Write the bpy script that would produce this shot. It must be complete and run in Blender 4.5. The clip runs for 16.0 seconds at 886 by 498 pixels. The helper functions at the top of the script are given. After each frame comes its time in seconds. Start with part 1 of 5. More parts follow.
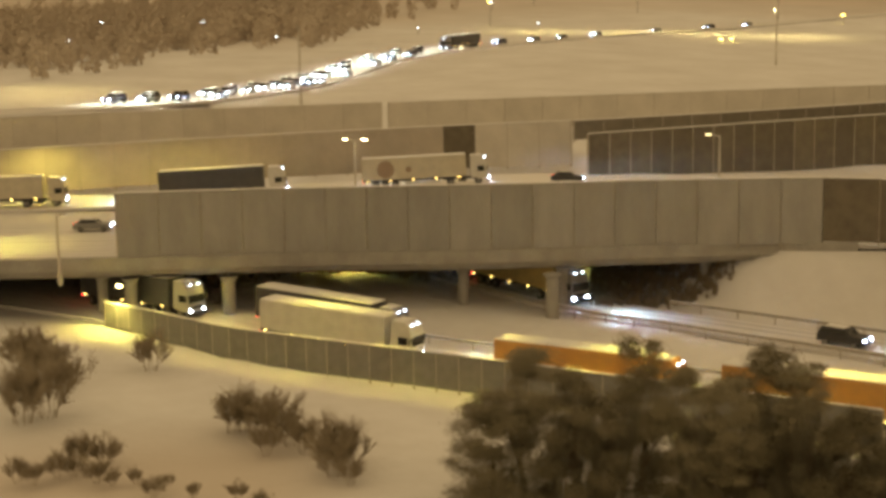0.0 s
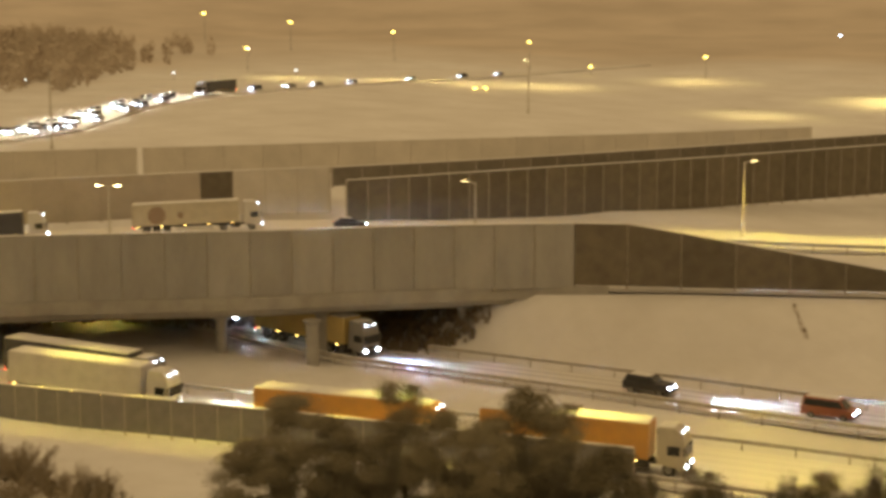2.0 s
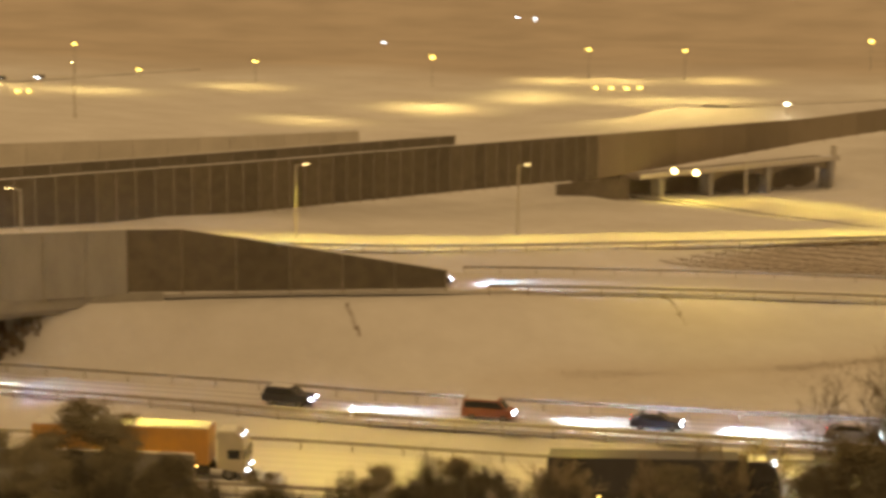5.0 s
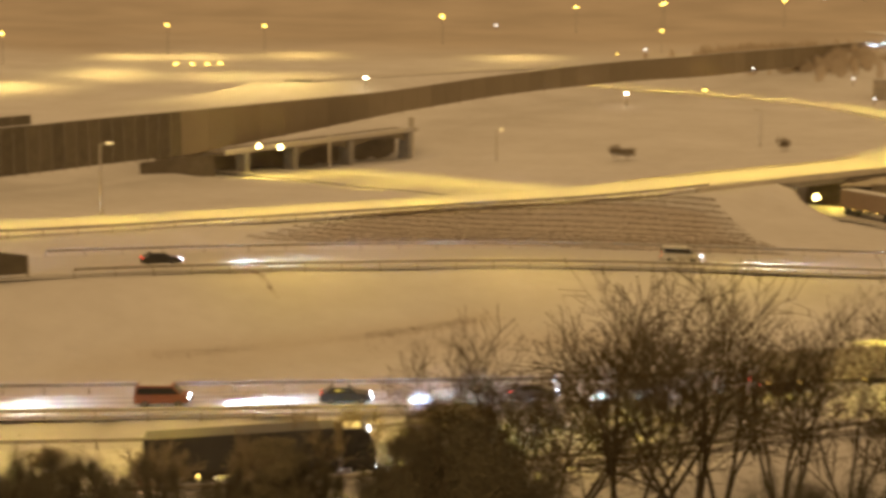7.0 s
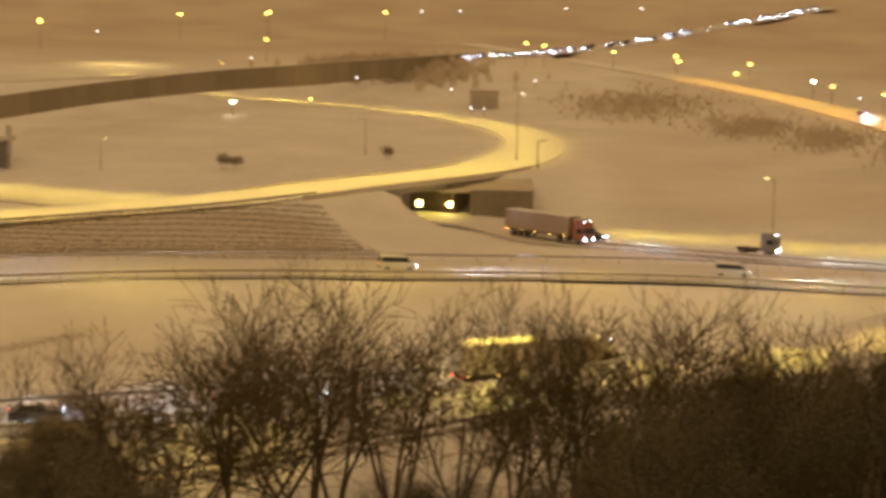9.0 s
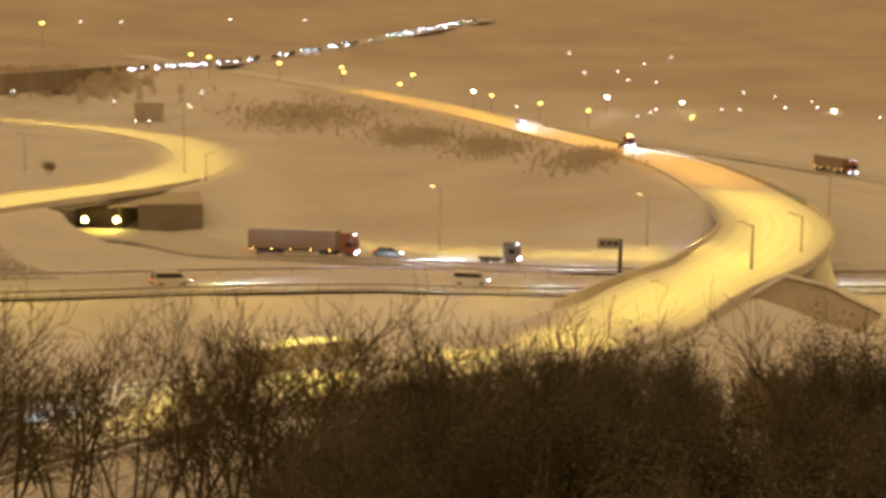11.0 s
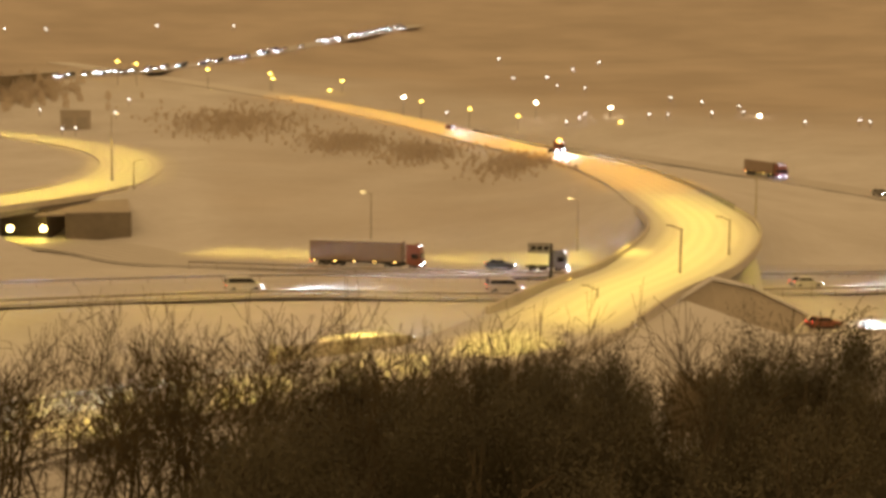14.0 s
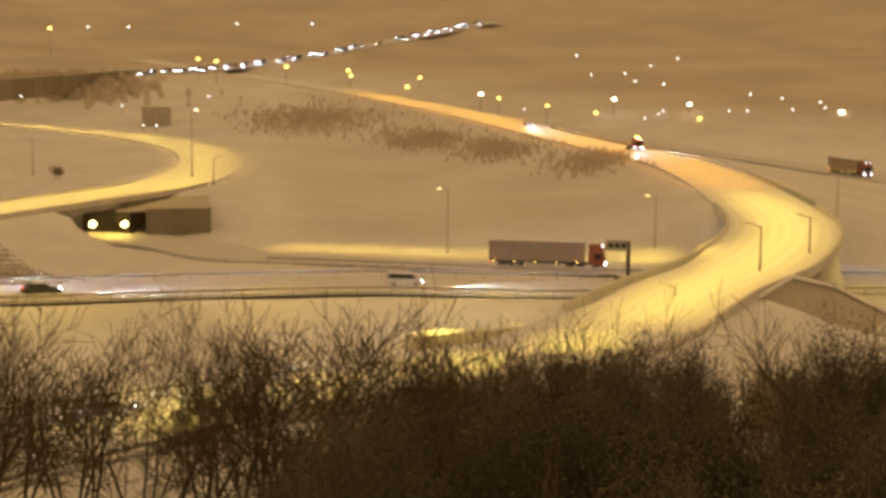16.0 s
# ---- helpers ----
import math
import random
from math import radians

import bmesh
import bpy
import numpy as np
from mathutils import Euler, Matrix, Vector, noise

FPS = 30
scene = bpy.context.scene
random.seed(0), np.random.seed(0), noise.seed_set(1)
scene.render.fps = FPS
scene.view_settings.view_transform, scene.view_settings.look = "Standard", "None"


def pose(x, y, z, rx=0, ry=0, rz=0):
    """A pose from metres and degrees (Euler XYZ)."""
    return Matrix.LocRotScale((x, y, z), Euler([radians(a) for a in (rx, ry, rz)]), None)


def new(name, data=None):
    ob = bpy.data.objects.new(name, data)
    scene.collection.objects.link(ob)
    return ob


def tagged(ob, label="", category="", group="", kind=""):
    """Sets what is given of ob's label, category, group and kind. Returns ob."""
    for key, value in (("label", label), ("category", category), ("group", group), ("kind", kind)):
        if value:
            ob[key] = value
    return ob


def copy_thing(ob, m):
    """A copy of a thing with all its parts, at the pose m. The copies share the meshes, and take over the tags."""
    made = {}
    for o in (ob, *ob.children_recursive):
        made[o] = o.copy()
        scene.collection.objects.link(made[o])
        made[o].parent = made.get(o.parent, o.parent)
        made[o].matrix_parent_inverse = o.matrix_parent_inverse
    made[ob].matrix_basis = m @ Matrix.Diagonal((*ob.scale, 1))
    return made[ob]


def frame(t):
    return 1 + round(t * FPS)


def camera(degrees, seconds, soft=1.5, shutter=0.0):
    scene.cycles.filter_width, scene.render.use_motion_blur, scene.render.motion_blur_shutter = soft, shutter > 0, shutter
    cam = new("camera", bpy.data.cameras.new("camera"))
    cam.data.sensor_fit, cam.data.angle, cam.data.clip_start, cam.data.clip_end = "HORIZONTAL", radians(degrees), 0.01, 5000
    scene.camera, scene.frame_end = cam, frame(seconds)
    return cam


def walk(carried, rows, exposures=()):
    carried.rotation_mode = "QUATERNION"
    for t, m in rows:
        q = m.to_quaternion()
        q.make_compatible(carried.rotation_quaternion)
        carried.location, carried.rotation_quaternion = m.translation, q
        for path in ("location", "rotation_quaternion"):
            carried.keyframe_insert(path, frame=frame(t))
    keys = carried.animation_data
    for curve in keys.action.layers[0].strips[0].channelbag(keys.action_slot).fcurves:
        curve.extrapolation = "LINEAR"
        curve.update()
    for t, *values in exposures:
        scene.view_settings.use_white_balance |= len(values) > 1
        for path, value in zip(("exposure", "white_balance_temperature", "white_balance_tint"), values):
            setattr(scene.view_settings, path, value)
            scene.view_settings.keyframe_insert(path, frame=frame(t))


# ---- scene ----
cam = camera(33.92, 16.0, soft=3.4, shutter=0.5)
EYE = (0, 0, 30)
walk(cam, [
    (0.0, pose(*EYE, 80.963, 0, 58.862) @ pose(0, 0, 0, 0, 0, -0.992)),
    (0.5, pose(*EYE, 81.145, 0, 57.489) @ pose(0, 0, 0, 0, 0, -0.953)),
    (1.0, pose(*EYE, 81.762, 0, 55.443) @ pose(0, 0, 0, 0, 0, -0.614)),
    (1.5, pose(*EYE, 82.518, 0, 52.026) @ pose(0, 0, 0, 0, 0, -0.129)),
    (2.0, pose(*EYE, 82.699, 0, 49.274) @ pose(0, 0, 0, 0, 0, -0.095)),
    (2.5, pose(*EYE, 82.799, 0, 46.593) @ pose(0, 0, 0, 0, 0, -0.025)),
    (3.0, pose(*EYE, 82.858, 0, 44.781) @ pose(0, 0, 0, 0, 0, -0.208)),
    (3.2, pose(*EYE, 82.918, 0, 44.044) @ pose(0, 0, 0, 0, 0, -0.122)),
    (5.3, pose(*EYE, 82.636, 0, 29.076) @ pose(0, 0, 0, 0, 0, 0.451)),
    (5.5, pose(*EYE, 82.388, 0, 27.309) @ pose(0, 0, 0, 0, 0, 0.360)),
    (6.0, pose(*EYE, 82.055, 0, 23.198) @ pose(0, 0, 0, 0, 0, 0.255)),
    (6.5, pose(*EYE, 82.075, 0, 19.686) @ pose(0, 0, 0, 0, 0, 0.153)),
    (7.0, pose(*EYE, 82.066, 0, 15.442) @ pose(0, 0, 0, 0, 0, 0.171)),
    (7.5, pose(*EYE, 82.140, 0, 11.869) @ pose(0, 0, 0, 0, 0, 0.370)),
    (8.0, pose(*EYE, 82.274, 0, 8.450) @ pose(0, 0, 0, 0, 0, 0.612)),
    (8.5, pose(*EYE, 82.477, 0, 4.247) @ pose(0, 0, 0, 0, 0, 0.835)),
    (9.0, pose(*EYE, 82.553, 0, 0.008) @ pose(0, 0, 0, 0, 0, 1.008)),
    (9.5, pose(*EYE, 82.816, 0, -3.164) @ pose(0, 0, 0, 0, 0, 1.116)),
    (10.0, pose(*EYE, 82.915, 0, -7.030) @ pose(0, 0, 0, 0, 0, 1.190)),
    (10.2, pose(*EYE, 82.886, 0, -8.572) @ pose(0, 0, 0, 0, 0, 1.083)),
    (12.3, pose(*EYE, 83.728, 0, -16.181) @ pose(0, 0, 0, 0, 0, 0.844)),
    (12.5, pose(*EYE, 83.735, 0, -16.434) @ pose(0, 0, 0, 0, 0, 0.882)),
    (13.0, pose(*EYE, 83.708, 0, -16.574) @ pose(0, 0, 0, 0, 0, 0.793)),
    (13.5, pose(*EYE, 83.582, 0, -16.338) @ pose(0, 0, 0, 0, 0, 0.680)),
    (14.0, pose(*EYE, 83.443, 0, -15.700) @ pose(0, 0, 0, 0, 0, 0.539)),
    (14.5, pose(*EYE, 83.407, 0, -14.841) @ pose(0, 0, 0, 0, 0, 0.491)),
    (15.0, pose(*EYE, 83.433, 0, -13.465) @ pose(0, 0, 0, 0, 0, 0.484)),
    (15.5, pose(*EYE, 83.379, 0, -12.727) @ pose(0, 0, 0, 0, 0, 0.486)),
    (16.0, pose(*EYE, 83.291, 0, -12.658) @ pose(0, 0, 0, 0, 0, 0.441)),
], [(0, 0.18, 5600, 1), (2.5, 0.10, 6000, 3), (5.5, 0.02, 6500, 9), (7, 0.0, 6560, 10), (16, 0.0, 6600, 10)])

# ---------------------------------------------------------------- light
world = bpy.data.worlds.new("night_sky")
scene.world = world
world.use_nodes = True
wn, wl = world.node_tree.nodes, world.node_tree.links
wn.clear()
w_out = wn.new("ShaderNodeOutputWorld")
w_bg = wn.new("ShaderNodeBackground")
w_ramp = wn.new("ShaderNodeValToRGB")
w_geo = wn.new("ShaderNodeTexCoord")
w_sep = wn.new("ShaderNodeSeparateXYZ")
wl.new(w_geo.outputs["Generated"], w_sep.inputs[0])
wl.new(w_sep.outputs["Z"], w_ramp.inputs[0])
wl.new(w_ramp.outputs["Color"], w_bg.inputs["Color"])
wl.new(w_bg.outputs[0], w_out.inputs[0])
# low cloud lit from below by the sodium lamps of the town
w_ramp.color_ramp.elements[0].position, w_ramp.color_ramp.elements[0].color = 0.0, (0.205, 0.128, 0.056, 1)
w_ramp.color_ramp.elements[1].position, w_ramp.color_ramp.elements[1].color = 0.6, (0.46, 0.285, 0.124, 1)
mid = w_ramp.color_ramp.elements.new(0.12)
mid.color = (0.27, 0.163, 0.068, 1)
w_bg.inputs["Strength"].default_value = 1.36
scene.view_settings.exposure = 0.0

SODIUM = (1.0, 0.70, 0.11)


def down_spot(x, y, z, power, size=1.2, colour=SODIUM, cone=150):
    """A spot that shines down, for street lamps and for added fills with no lamp."""
    d = bpy.data.lights.new("lamp_light", "SPOT")
    d.energy, d.color, d.shadow_soft_size = power, colour, size * 0.4
    d.spot_size, d.spot_blend = radians(cone), 0.75
    ob = new("lamp_light", d)
    ob.location = (x, y, z)
    return ob


# ---------------------------------------------------------------- materials
def nodes_of(name):
    m = bpy.data.materials.new(name)
    m.use_nodes = True
    n, l = m.node_tree.nodes, m.node_tree.links
    return m, n, l, n["Principled BSDF"]


def mat(name, a, b=None, rough=0.8, scale=1.0, detail=4, bump=0.0, bump_scale=None, metal=0.0, random_tone=0.0, stretch=None, spots=None):
    """A surface whose colour wanders between a and b at two scales, with fine relief."""
    m, n, l, p = nodes_of(name)
    b = b or tuple(c * 0.75 for c in a)
    tc = n.new("ShaderNodeTexCoord")
    mp = n.new("ShaderNodeMapping")
    l.new(tc.outputs["Object"], mp.inputs[0])
    if stretch:
        mp.inputs["Scale"].default_value = stretch
    t1, t2 = n.new("ShaderNodeTexNoise"), n.new("ShaderNodeTexNoise")
    for t, sc in ((t1, scale), (t2, scale * 7)):
        t.inputs["Scale"].default_value, t.inputs["Detail"].default_value = sc, detail
        l.new(mp.outputs[0], t.inputs["Vector"])
    mixf = n.new("ShaderNodeMath")
    mixf.operation = "MULTIPLY_ADD"
    l.new(t2.outputs["Fac"], mixf.inputs[0])
    mixf.inputs[1].default_value = 0.4
    l.new(t1.outputs["Fac"], mixf.inputs[2])
    r = n.new("ShaderNodeValToRGB")
    r.color_ramp.elements[0].position, r.color_ramp.elements[0].color = 0.45, (*a, 1)
    r.color_ramp.elements[1].position, r.color_ramp.elements[1].color = 0.95, (*b, 1)
    l.new(mixf.outputs[0], r.inputs[0])
    colour = r.outputs[0]
    if random_tone:
        info = n.new("ShaderNodeObjectInfo")
        hsv = n.new("ShaderNodeHueSaturation")
        mr = n.new("ShaderNodeMapRange")
        mr.inputs[3].default_value, mr.inputs[4].default_value = 1 - random_tone, 1 + random_tone
        l.new(info.outputs["Random"], mr.inputs[0])
        l.new(mr.outputs[0], hsv.inputs["Value"])
        l.new(colour, hsv.inputs["Color"])
        colour = hsv.outputs[0]
    l.new(colour, p.inputs["Base Color"])
    p.inputs["Roughness"].default_value, p.inputs["Metallic"].default_value = rough, metal
    if bump:
        bn = n.new("ShaderNodeBump")
        tb = n.new("ShaderNodeTexNoise")
        tb.inputs["Scale"].default_value, tb.inputs["Detail"].default_value = bump_scale or scale * 5, 5
        l.new(mp.outputs[0], tb.inputs["Vector"])
        l.new(tb.outputs["Fac"], bn.inputs["Height"])
        bn.inputs["Strength"].default_value, bn.inputs["Distance"].default_value = 0.6, bump
        l.new(bn.outputs[0], p.inputs["Normal"])
    return m


def glow(name, colour, strength):
    m, n, l, p = nodes_of(name)
    p.inputs["Base Color"].default_value = (*colour, 1)
    p.inputs["Emission Color"].default_value = (*colour, 1)
    p.inputs["Emission Strength"].default_value = strength
    return m


def road_snow(name, lane=3.6, track=0.5, base=(0.74, 0.73, 0.72), dark=(0.34, 0.33, 0.33)):
    """Packed snow on a carriageway: wheel tracks along it, from the mesh's own across/along map."""
    m, n, l, p = nodes_of(name)
    uv = n.new("ShaderNodeUVMap")
    uv.uv_map = "road"
    sep = n.new("ShaderNodeSeparateXYZ")
    l.new(uv.outputs[0], sep.inputs[0])
    wob = n.new("ShaderNodeTexNoise")
    wob.inputs["Scale"].default_value = 0.03
    l.new(uv.outputs[0], wob.inputs["Vector"])
    add = n.new("ShaderNodeMath")
    add.operation = "MULTIPLY_ADD"
    l.new(wob.outputs["Fac"], add.inputs[0])
    add.inputs[1].default_value = 0.9
    l.new(sep.outputs[0], add.inputs[2])
    fr = n.new("ShaderNodeMath")
    fr.operation = "PINGPONG"
    l.new(add.outputs[0], fr.inputs[0])
    fr.inputs[1].default_value = lane / 4
    mr = n.new("ShaderNodeMapRange")
    mr.interpolation_type = "SMOOTHSTEP"
    l.new(fr.outputs[0], mr.inputs[0])
    mr.inputs[1].default_value, mr.inputs[2].default_value = lane * 0.07, lane * 0.19
    st = n.new("ShaderNodeMapping")
    st.inputs["Scale"].default_value = (1.5, 0.06, 1)
    l.new(uv.outputs[0], st.inputs[0])
    streak = n.new("ShaderNodeTexNoise")
    streak.inputs["Scale"].default_value, streak.inputs["Detail"].default_value = 1.0, 6
    l.new(st.outputs[0], streak.inputs["Vector"])
    k = n.new("ShaderNodeMath")
    k.operation = "MULTIPLY"
    l.new(mr.outputs[0], k.inputs[0])
    l.new(streak.outputs["Fac"], k.inputs[1])
    k2 = n.new("ShaderNodeMath")
    k2.operation = "MULTIPLY"
    l.new(k.outputs[0], k2.inputs[0])
    k2.inputs[1].default_value = track * 2
    mx = n.new("ShaderNodeMix")
    mx.data_type = "RGBA"
    l.new(k2.outputs[0], mx.inputs[0])
    mx.inputs[6].default_value, mx.inputs[7].default_value = (*base, 1), (*dark, 1)
    l.new(mx.outputs[2], p.inputs["Base Color"])
    rr = n.new("ShaderNodeMapRange")
    l.new(k2.outputs[0], rr.inputs[0])
    rr.inputs[3].default_value, rr.inputs[4].default_value = 0.65, 0.38
    l.new(rr.outputs[0], p.inputs["Roughness"])
    bn = n.new("ShaderNodeBump")
    bn.inputs["Strength"].default_value, bn.inputs["Distance"].default_value = 0.7, 0.06
    bn.invert = True
    l.new(k2.outputs[0], bn.inputs["Height"])
    l.new(bn.outputs[0], p.inputs["Normal"])
    return m


SNOW = mat("snow", (0.80, 0.80, 0.82), (0.66, 0.65, 0.65), 0.75, 0.06, 8, 0.25, 0.5)
SNOW_CAP = mat("snow_cap", (0.82, 0.82, 0.84), (0.72, 0.72, 0.73), 0.7, 1.5, 4, 0.03)
ROAD = road_snow("packed_snow", 3.6, 0.55)
ROAD_BRIGHT = road_snow("fresh_snow_road", 3.6, 0.22, (0.80, 0.79, 0.78), (0.56, 0.55, 0.54))
CONCRETE = mat("concrete", (0.42, 0.41, 0.38), (0.30, 0.29, 0.27), 0.85, 0.5, 6, 0.01)
PALE_WALL = mat("pale_concrete", (0.72, 0.685, 0.62), (0.60, 0.575, 0.52), 0.85, 0.3, 6, 0.01, random_tone=0.05)
GREY_PANEL = mat("grey_panel", (0.385, 0.38, 0.365), (0.30, 0.297, 0.285), 0.7, 0.6, 5, 0.01, random_tone=0.07, stretch=(1, 1, 0.3))
DARK_PANEL = mat("dark_panel", (0.18, 0.157, 0.112), (0.115, 0.10, 0.073), 0.7, 0.8, 5, 0.01, random_tone=0.15)
BROWN_PANEL = mat("brown_panel", (0.55, 0.50, 0.425), (0.45, 0.41, 0.35), 0.8, 0.4, 5, 0.01, random_tone=0.06)
STEEL_POST = mat("steel_post", (0.50, 0.46, 0.39), (0.36, 0.33, 0.28), 0.6, 2)
STEEL = mat("galvanised_steel", (0.42, 0.42, 0.42), (0.30, 0.30, 0.30), 0.45, 3, 4, 0.002, metal=0.7)
POLE = mat("painted_lamp_pole", (0.62, 0.60, 0.54), (0.48, 0.46, 0.41), 0.6, 2, 4, 0.002)
DARK_STEEL = mat("dark_steel", (0.12, 0.115, 0.11), (0.07, 0.068, 0.065), 0.5, 3, 4, 0.002, metal=0.3)


# panels of the far barrier, with haze painted in as a paler brown
BARRIER_FAR = mat("hazed_barrier", (0.31, 0.265, 0.20), (0.25, 0.215, 0.16), 0.85, 0.05, 6, 0.02, random_tone=0.10)
DARK_GREY = mat("grey_brown_panel", (0.25, 0.225, 0.18), (0.18, 0.165, 0.135), 0.75, 0.6, 5, 0.01, random_tone=0.10)
SLIP_PANEL = mat("frosted_panel", (0.25, 0.245, 0.23), (0.19, 0.186, 0.175), 0.55, 1.2, 5, 0.006, random_tone=0.06)
# dark concrete of the bridges, also put where only shade falls
DARK_CONCRETE = mat("concrete_and_shade", (0.30, 0.265, 0.21), (0.21, 0.185, 0.15), 0.85, 0.5, 6, 0.015)
RAIL = mat("weathered_rail", (0.50, 0.47, 0.42), (0.36, 0.34, 0.31), 0.6, 2, 4, 0.003, metal=0.2)
LENS = glow("lamp_lens", (1.0, 0.78, 0.35), 30)
LENS_DIM = glow("lamp_lens_dim", (1.0, 0.74, 0.30), 7)
LENS_HOT = glow("flood_lens", (1.0, 0.74, 0.25), 22)
LENS_WHITE = glow("white_lamp", (1.0, 0.86, 0.55), 22)
LENS_FAR = glow("far_yellow_lamp", (1.0, 0.66, 0.12), 8)
LENS_SMALL = glow("house_light", (0.95, 0.93, 0.90), 5)
LENS_BLUE = glow("cold_light", (0.80, 0.88, 1.0), 6)
BEAM = glow("headlight_beam", (0.80, 0.87, 1.0), 65000)
HEAD = glow("headlight", (0.90, 0.94, 1.0), 60)
HEAD_SOFT = glow("dipped_headlight", (0.92, 0.95, 1.0), 22)
HEAD_QUEUE = glow("queue_headlight", (0.90, 0.94, 1.0), 75)
HEAD_ROOF = glow("roof_marker", (0.92, 0.95, 1.0), 9)
TAIL = glow("tail_light", (1.0, 0.05, 0.03), 5)
AMBER = glow("marker_light", (1.0, 0.62, 0.14), 9)
BEACON = glow("beacon", (1.0, 0.60, 0.06), 40)
TYRE = mat("tyre", (0.035, 0.035, 0.035), (0.06, 0.06, 0.058), 0.85, 6)
RIM = mat("rim", (0.30, 0.30, 0.30), (0.2, 0.2, 0.2), 0.4, 5, metal=0.6)
GLASS = mat("window_glass", (0.02, 0.022, 0.025), (0.03, 0.03, 0.03), 0.08, 2)
CHASSIS = mat("chassis", (0.05, 0.048, 0.045), (0.09, 0.085, 0.08), 0.7, 3)


def paint(name, c, dirt=0.25):
    return mat(name, c, tuple(v * (1 - dirt) + 0.16 * dirt for v in c), 0.35, 0.9, 6, 0.0)


P_WHITE, P_ORANGE, P_RED, P_GREY, P_BLACK, P_DARK, P_CREAM = (paint("white_paint", (0.72, 0.71, 0.68)), paint("orange_tarpaulin", (0.72, 0.39, 0.10)), paint("red_paint", (0.33, 0.11, 0.055)),
                                                             paint("grey_paint", (0.27, 0.27, 0.27)), paint("black_paint", (0.03, 0.03, 0.033)), paint("dark_tarpaulin", (0.07, 0.07, 0.075)), paint("cream_panel", (0.62, 0.58, 0.47)))
P_SILVER, P_YELLOW, P_BROWN = paint("silver_paint", (0.45, 0.45, 0.45)), paint("yellow_panel", (0.66, 0.52, 0.20)), paint("brown_panel_paint", (0.36, 0.27, 0.20))
BARK = mat("bark", (0.125, 0.10, 0.062), (0.085, 0.069, 0.045), 0.9, 3, 5, 0.02)
TWIG_PALE = mat("pale_twigs", (0.40, 0.35, 0.26), (0.31, 0.27, 0.20), 0.9, 2)
TWIG = mat("twigs", (0.14, 0.110, 0.058), (0.098, 0.078, 0.043), 0.9, 2)
NEEDLE = mat("pine_needles", (0.19, 0.17, 0.105), (0.25, 0.22, 0.135), 0.6, 1.2, random_tone=0.15)
LEAF = mat("evergreen_leaf", (0.098, 0.090, 0.057), (0.132, 0.119, 0.074), 0.6, 1.2, random_tone=0.2)
LEAF_DRY = mat("dry_leaf", (0.30, 0.245, 0.165), (0.21, 0.17, 0.115), 0.7, 1.2, random_tone=0.2)


def heath_haze_on(m):
    """Brown over the snow: heath and scrub on the hillsides, also painted haze and shade."""
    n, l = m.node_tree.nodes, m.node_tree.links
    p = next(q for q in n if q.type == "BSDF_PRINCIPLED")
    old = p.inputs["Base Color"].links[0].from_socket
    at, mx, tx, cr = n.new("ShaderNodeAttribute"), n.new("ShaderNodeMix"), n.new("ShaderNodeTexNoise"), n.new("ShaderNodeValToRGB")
    at.attribute_name = "heath_haze_cover"
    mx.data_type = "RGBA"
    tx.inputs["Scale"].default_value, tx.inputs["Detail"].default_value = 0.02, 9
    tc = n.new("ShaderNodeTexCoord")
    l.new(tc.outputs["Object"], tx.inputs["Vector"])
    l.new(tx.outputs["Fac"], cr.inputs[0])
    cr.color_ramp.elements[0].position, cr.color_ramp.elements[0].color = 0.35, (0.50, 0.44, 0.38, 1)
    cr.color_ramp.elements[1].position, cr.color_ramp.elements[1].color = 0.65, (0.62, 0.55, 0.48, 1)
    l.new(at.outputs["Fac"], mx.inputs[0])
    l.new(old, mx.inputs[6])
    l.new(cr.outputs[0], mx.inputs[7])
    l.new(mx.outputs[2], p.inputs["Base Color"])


heath_haze_on(SNOW)
# far woods and scrub: haze is put into this pale base colour
HAZED_WOODS = mat("far_woods_hazed", (0.70, 0.63, 0.54), (0.62, 0.55, 0.46), 0.95, 0.05, random_tone=0.1)


# ---------------------------------------------------------------- builders
def mesh_ob(name, verts, faces, material, parent=None, label="", smooth=False):
    me = bpy.data.meshes.new(name)
    me.from_pydata([tuple(v) for v in verts], [], [tuple(f) for f in faces])
    for m in (material if isinstance(material, (list, tuple)) else [material]):
        me.materials.append(m)
    if smooth:
        me.shade_smooth()
    ob = new(name, me)
    ob.parent = parent
    if label:
        ob["label"] = label
    return ob


def part(name, bm, material, parent=None, label="", smooth=False):
    me = bpy.data.meshes.new(name)
    bm.normal_update()
    bm.to_mesh(me)
    bm.free()
    for m in (material if isinstance(material, (list, tuple)) else [material]):
        me.materials.append(m)
    if smooth:
        me.shade_smooth()
    ob = new(name, me)
    ob.parent = parent
    if label:
        ob["label"] = label
    return ob


def box(bm, x0, x1, y0, y1, z0, z1, bevel=0.0):
    m = Matrix.Translation(((x0 + x1) / 2, (y0 + y1) / 2, (z0 + z1) / 2)) @ Matrix.Diagonal((x1 - x0, y1 - y0, z1 - z0, 1))
    vs = bmesh.ops.create_cube(bm, size=1, matrix=m)["verts"]
    if bevel:
        es = {e for v in vs for e in v.link_edges}
        bmesh.ops.bevel(bm, geom=list(es), offset=bevel, segments=2, affect="EDGES", profile=0.6)
    return vs


def boxes(*args, bevel=0.0):
    bm = bmesh.new()
    for a in args:
        box(bm, *a, bevel=bevel)
    return bm


